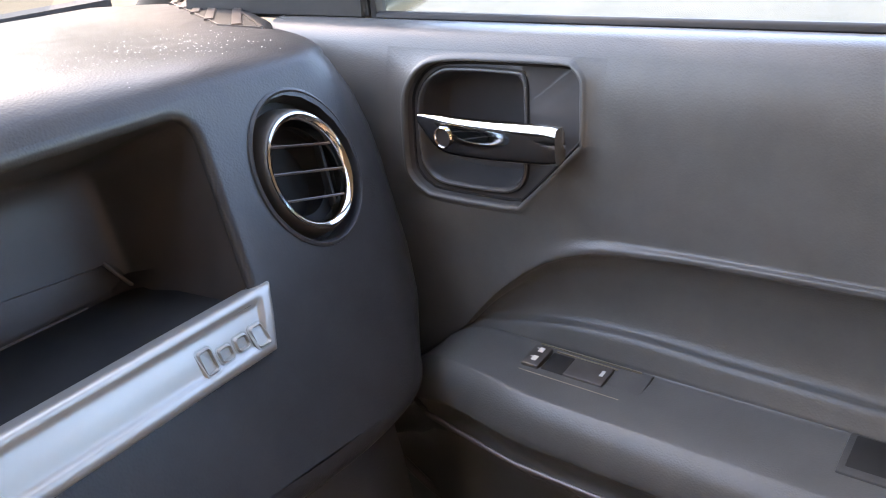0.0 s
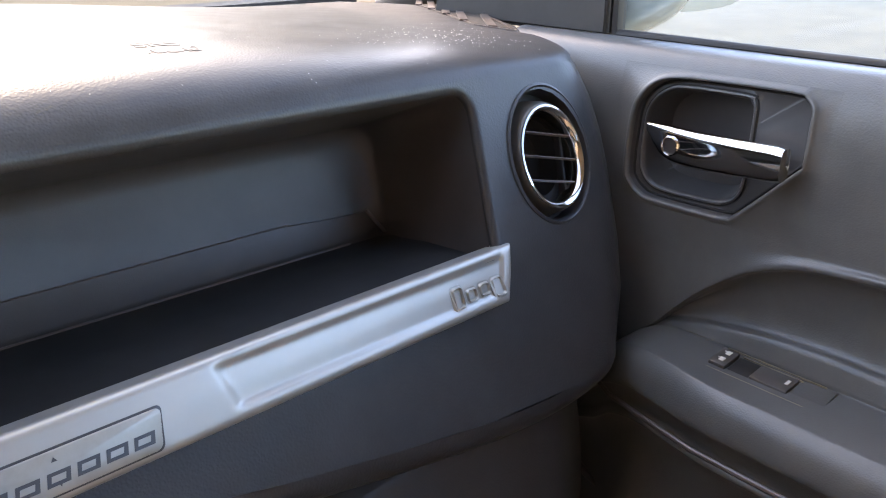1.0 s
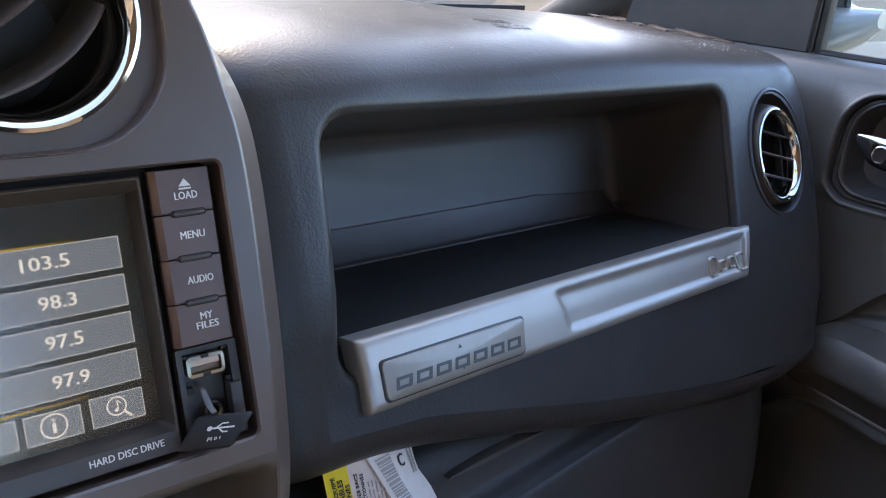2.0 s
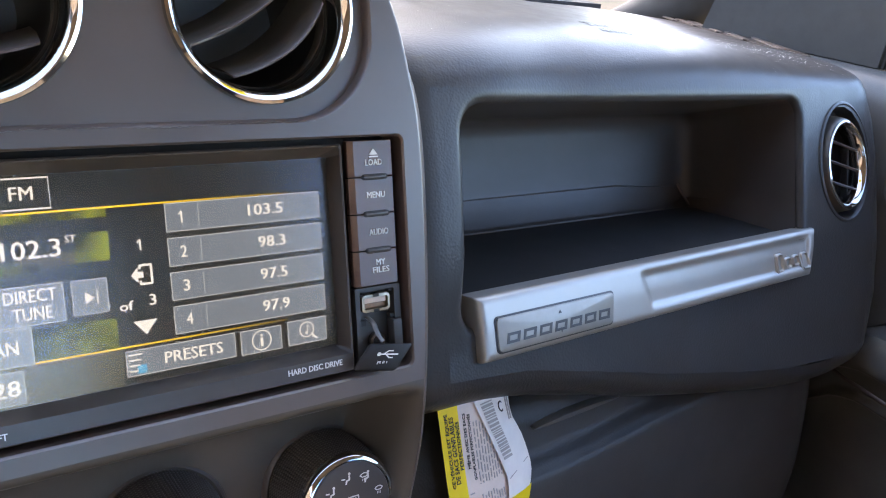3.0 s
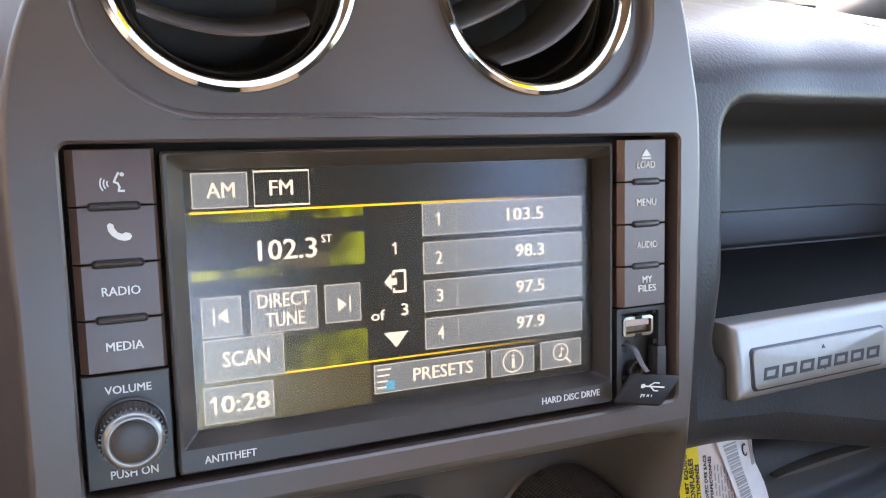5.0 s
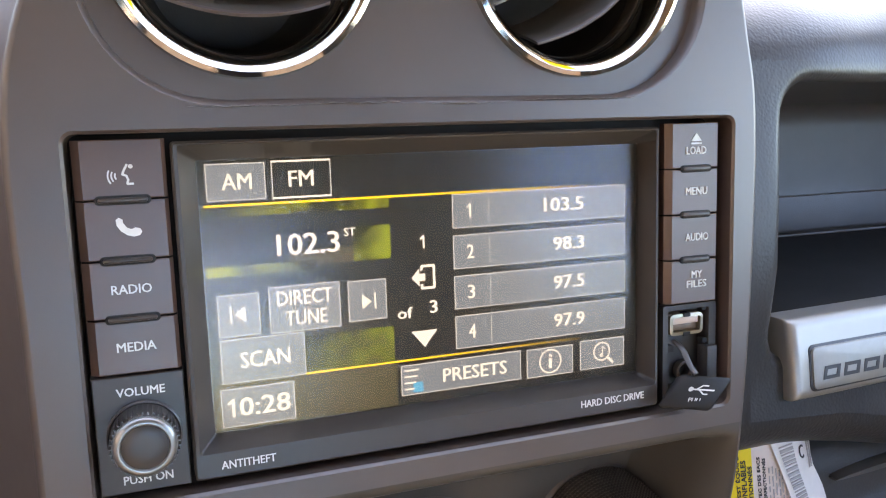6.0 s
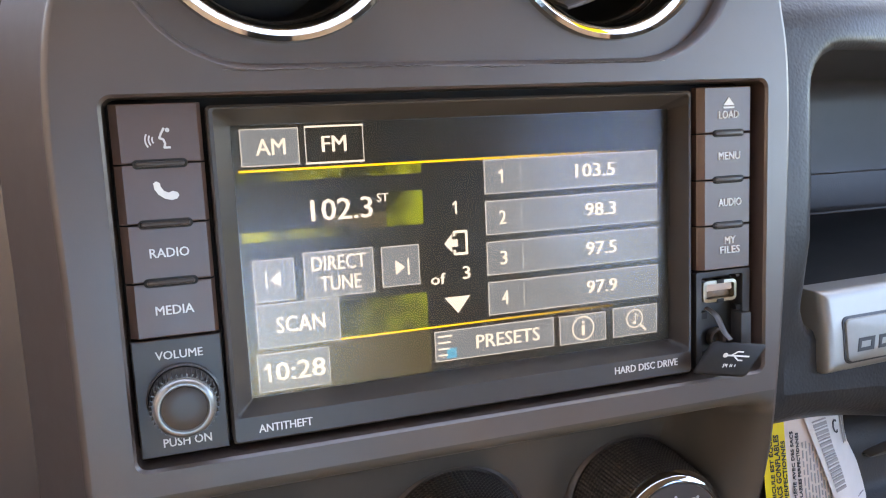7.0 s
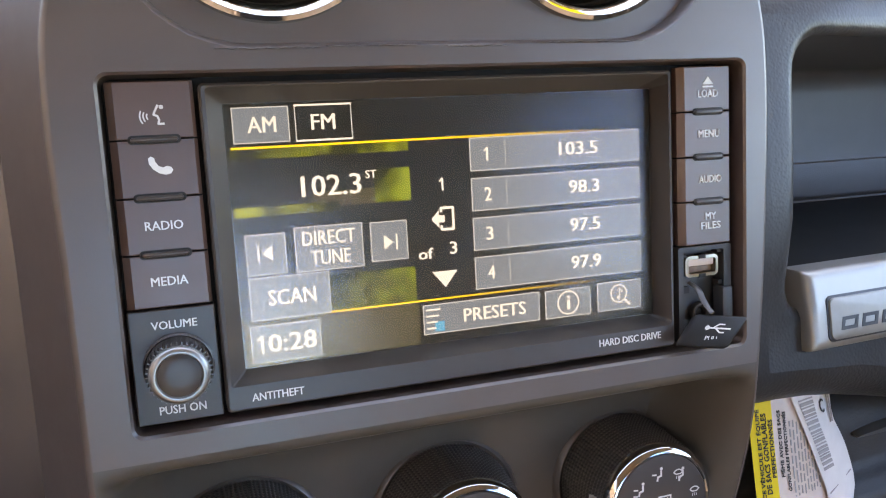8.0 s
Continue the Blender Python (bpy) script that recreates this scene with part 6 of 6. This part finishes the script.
def seat(cx):
    t = thing("front_seat", (cx, -0.5, 0.46), "tan cloth front seat", "car seat", "front seats", lean=False)
    bm = bmesh.new()
    slab(bm, cx - 0.25, cx + 0.25, -0.62, -0.12, 0.60, 0.76, 0.06, 5)
    part("cushion", bm, SEAT, t)
    bm = bmesh.new()
    slab(bm, cx - 0.22, cx + 0.22, -0.6, -0.16, 0.46, 0.62, 0.02, 3)
    part("seat_base", bm, LOWER, t)
    bm = bmesh.new()
    slab(bm, cx - 0.24, cx + 0.24, -0.07, 0.07, -0.02, 0.62, 0.06, 5)
    bm.transform(Matrix.Translation((0, -0.66, 0.74)) @ Matrix.Rotation(radians(14), 4, "X") @ Matrix.Translation((0, 0, 0)))
    part("backrest", bm, SEAT, t)
    bm = bmesh.new()
    slab(bm, cx - 0.13, cx + 0.13, -0.05, 0.05, 0.0, 0.18, 0.04, 4)
    bm.transform(Matrix.Translation((0, -0.83, 1.39)) @ Matrix.Rotation(radians(10), 4, "X"))
    part("headrest", bm, SEAT, t)


seat(0.14)
seat(-0.64)

# windscreen
bm = bmesh.new()
rows = []
for i in range(13):
    x = lerp(-1.0, 0.50, i / 12)
    bow = 0.10 * (1 - ((x + 0.25) / 0.75) ** 2)
    rows.append([(x, y + bow * (0.3 + 0.7 * k), z) for k, (y, z) in ((0, (0.20, 1.725)), (0.5, (0.55, 1.50)), (1, (0.93, 1.25)))])
grid(bm, rows)
ws = solo("windscreen", bm, SCREEN_GLASS, "clear windscreen glass", "windscreen", kind="structure", lean=False)
ws.visible_shadow = False

# unseen yellow sheet, added where the vent's chrome ring mirrors it
SHEER = material("backlit_yellow_paper", (0.85, 0.62, 0.02), 0.6, grain=0.1, grain_size=0.002, vary=0.05, vary_size=0.01)
through_paper = SHEER.node_tree.nodes.new("ShaderNodeBsdfTranslucent")
through_paper.inputs[0].default_value = (0.85, 0.62, 0.02, 1)
both = SHEER.node_tree.nodes.new("ShaderNodeMixShader")
SHEER.node_tree.links.new(SHEER.node_tree.nodes["Principled BSDF"].outputs[0], both.inputs[1])
SHEER.node_tree.links.new(through_paper.outputs[0], both.inputs[2])
SHEER.node_tree.links.new(both.outputs[0], SHEER.node_tree.nodes["Material Output"].inputs[0])
bm = bmesh.new()
rows = []
for i in range(7):
    x = lerp(0.045, 0.155, i / 6)
    bow = 0.10 * (1 - ((x + 0.25) / 0.75) ** 2)
    rows.append([(x, 0.20 + 0.70 * k + bow * (0.3 + 0.7 * k), 1.722 - 0.45 * k) for k in (0.10, 0.20, 0.30)])
grid(bm, rows)
bmesh.ops.solidify(bm, geom=list(bm.faces), thickness=0.0003)
solo("ring_reflection_sheet", bm, SHEER, "unseen yellow sheet added inside the windscreen for the vent ring to reflect", "sticker", lean=False, smooth=False)


# dust on the dash, and dried residue under the vents
bm = bmesh.new()
rnd = random.Random(11)
for k in range(330):
    if k < 250:
        x, y = rnd.triangular(0.22, 0.425, 0.385), rnd.triangular(0.405, 0.56, 0.425)
        x += 0.55 * max(0.0, y - 0.45)
    else:
        x, y = rnd.uniform(-0.10, 0.30), rnd.triangular(0.375, 0.50, 0.385)
    r = rnd.choice((0.0002, 0.0003, 0.0004, 0.0006)) if k < 250 else 0.00025
    z = top_z(x, y) + 0.0004
    a0 = rnd.uniform(0, 6)
    v = [bm.verts.new((x + r * rnd.uniform(0.6, 1.3) * math.cos(a0 + a), y + r * rnd.uniform(0.6, 1.3) * math.sin(a0 + a), z + 0.3 * r * math.sin(a0 + a))) for a in (0, 1.3, 2.6, 3.9, 5.1)]
    top = bm.verts.new((x, y, z + r * 0.9))
    for i in range(5):
        bm.faces.new((v[i], v[(i + 1) % 5], top))
solo("dust", bm, PAPER, "pale dust flecks lying on the dashboard", "dust", kind="stuff", smooth=False)
bm = bmesh.new()
rnd = random.Random(5)
for x0, x1, z0 in ((-0.322, -0.292, 1.2672), (-0.290, -0.262, 1.2676), (-0.252, -0.232, 1.2670), (-0.222, -0.182, 1.2678)):
    n = int((x1 - x0) / 0.0012)
    rows = []
    for i in range(n + 1):
        x = lerp(x0, x1, i / n)
        w = 0.0001 + rnd.uniform(0, 0.0004) * math.sin(math.pi * i / n)
        zc = z0 - 0.0003 + rnd.uniform(-0.0002, 0.0002)
        rows.append([(x, FY - 0.00005, zc - w), (x, FY - 0.0003 - rnd.uniform(0, 0.0003), zc - w * 0.3), (x, FY - 0.0002, zc + w * 0.2), (x, FY + 0.0002, zc + w * 0.5)])
    grid(bm, rows)
solo("glue_residue", bm, GLUE, "dried clear glue residue below the vents", "stain", kind="stuff")


# ---- outside ----
def door_mirror():
    t = thing("door_mirror", (0.66, 0.48, 1.28), "beige painted door mirror outside the window", "door mirror", lean=False)
    bm = bmesh.new()
    rows = []
    for i in range(15):
        k = i / 14
        x = lerp(0.575, 0.845, k)
        h = 0.085 * (1 - abs(2 * k - 1) ** 3.2) ** 0.5 + 0.004
        d = 0.070 * (1 - abs(2 * k - 1) ** 3.0) ** 0.5 + 0.003
        rows.append([(x, 0.485 + (d * math.cos(a) if math.cos(a) > 0 else 0.012 * math.cos(a)), 1.355 + h * math.copysign(abs(math.sin(a)) ** 0.8, math.sin(a))) for a in [2 * math.pi * j / 22 for j in range(22)]])
    vs = grid(bm, rows, close=True)
    cap(bm, vs[0])
    cap(bm, vs[-1])
    part("mirror_housing", bm, BODY, t)
    bm = bmesh.new()
    poly = rrect(0.588, 0.832, 1.288, 1.424, 0.03, 8)
    plate(bm, poly, 0.4700, 0.473, 0.001)
    part("mirror_frame", bm, GAP, t)
    bm = bmesh.new()
    plate(bm, rrect(0.594, 0.826, 1.294, 1.418, 0.026, 8), 0.4688, 0.472, 0.0006)
    part("mirror_face", bm, MIRROR, t)
    bm = bmesh.new()
    rows = []
    for i in range(15):
        y = lerp(0.437, 0.60, i / 14)
        low = table([(0.437, 1.286), (0.450, 1.272), (0.470, 1.259), (0.500, 1.246), (0.560, 1.234), (0.60, 1.232)], y)
        w = 0.045 * min(1.0, 0.25 + (y - 0.437) / 0.05)
        rows.append([(0.605 + w * math.cos(a), y, lerp(low, 1.305, 0.5 + 0.5 * math.sin(a))) for a in [2 * math.pi * j / 18 for j in range(18)]])
    vs = grid(bm, rows, close=True)
    cap(bm, vs[0])
    cap(bm, vs[-1])
    part("mirror_foot", bm, BODY, t)


door_mirror()
bm = bmesh.new()
slab(bm, 0.545, 0.60, -0.62, 0.66, 0.45, 1.235, 0.03, 4)
solo("outer_door_skin", bm, BODY, "beige painted outer skin of the passenger door", "car body", lean=False)
bm = bmesh.new()
rows = []
for i in range(13):
    x = lerp(-1.05, 0.55, i / 12)
    rows.append([(x, y, z - 0.05 * ((x + 0.25) / 0.8) ** 2) for y, z in ((0.90, 1.215), (1.2, 1.20), (1.7, 1.13), (1.9, 1.05), (1.95, 0.7))])
grid(bm, rows)
bmesh.ops.solidify(bm, geom=list(bm.faces), thickness=0.02)
solo("bonnet", bm, BODY, "beige painted bonnet ahead of the windscreen", "car body", lean=False)
bm = bmesh.new()
n = 24
grid(bm, [[(-400 + 800 * i / n, -400 + 800 * j / n, 0) for i in range(n + 1)] for j in range(n + 1)])
solo("ground", bm, CONCRETE, "pale tan concrete lot", "ground", kind="structure", lean=False)

# unseen plain walls far off and ahead, added so the dash top reflects tan
bm = bmesh.new()
slab(bm, 22, 22.4, 22, 42, 0, 22)
slab(bm, -60, 21.9, 32, 32.4, 0, 12)
# unseen wall added on the driver's side to bounce warm light onto the stack
bm_side = bmesh.new()
slab(bm_side, -7.4, -7.0, -24, 2.5, 0, 5)
solo("backdrop", bm_side, BOUNCE_WALL, "unseen brick-coloured wall added to bounce warm light onto the stack", "wall", kind="structure", lean=False, smooth=False)
solo("backdrop", bm, FAR_WALL, "unseen plain tan wall far off, added for the dash top to reflect", "wall", kind="structure", lean=False, smooth=False)
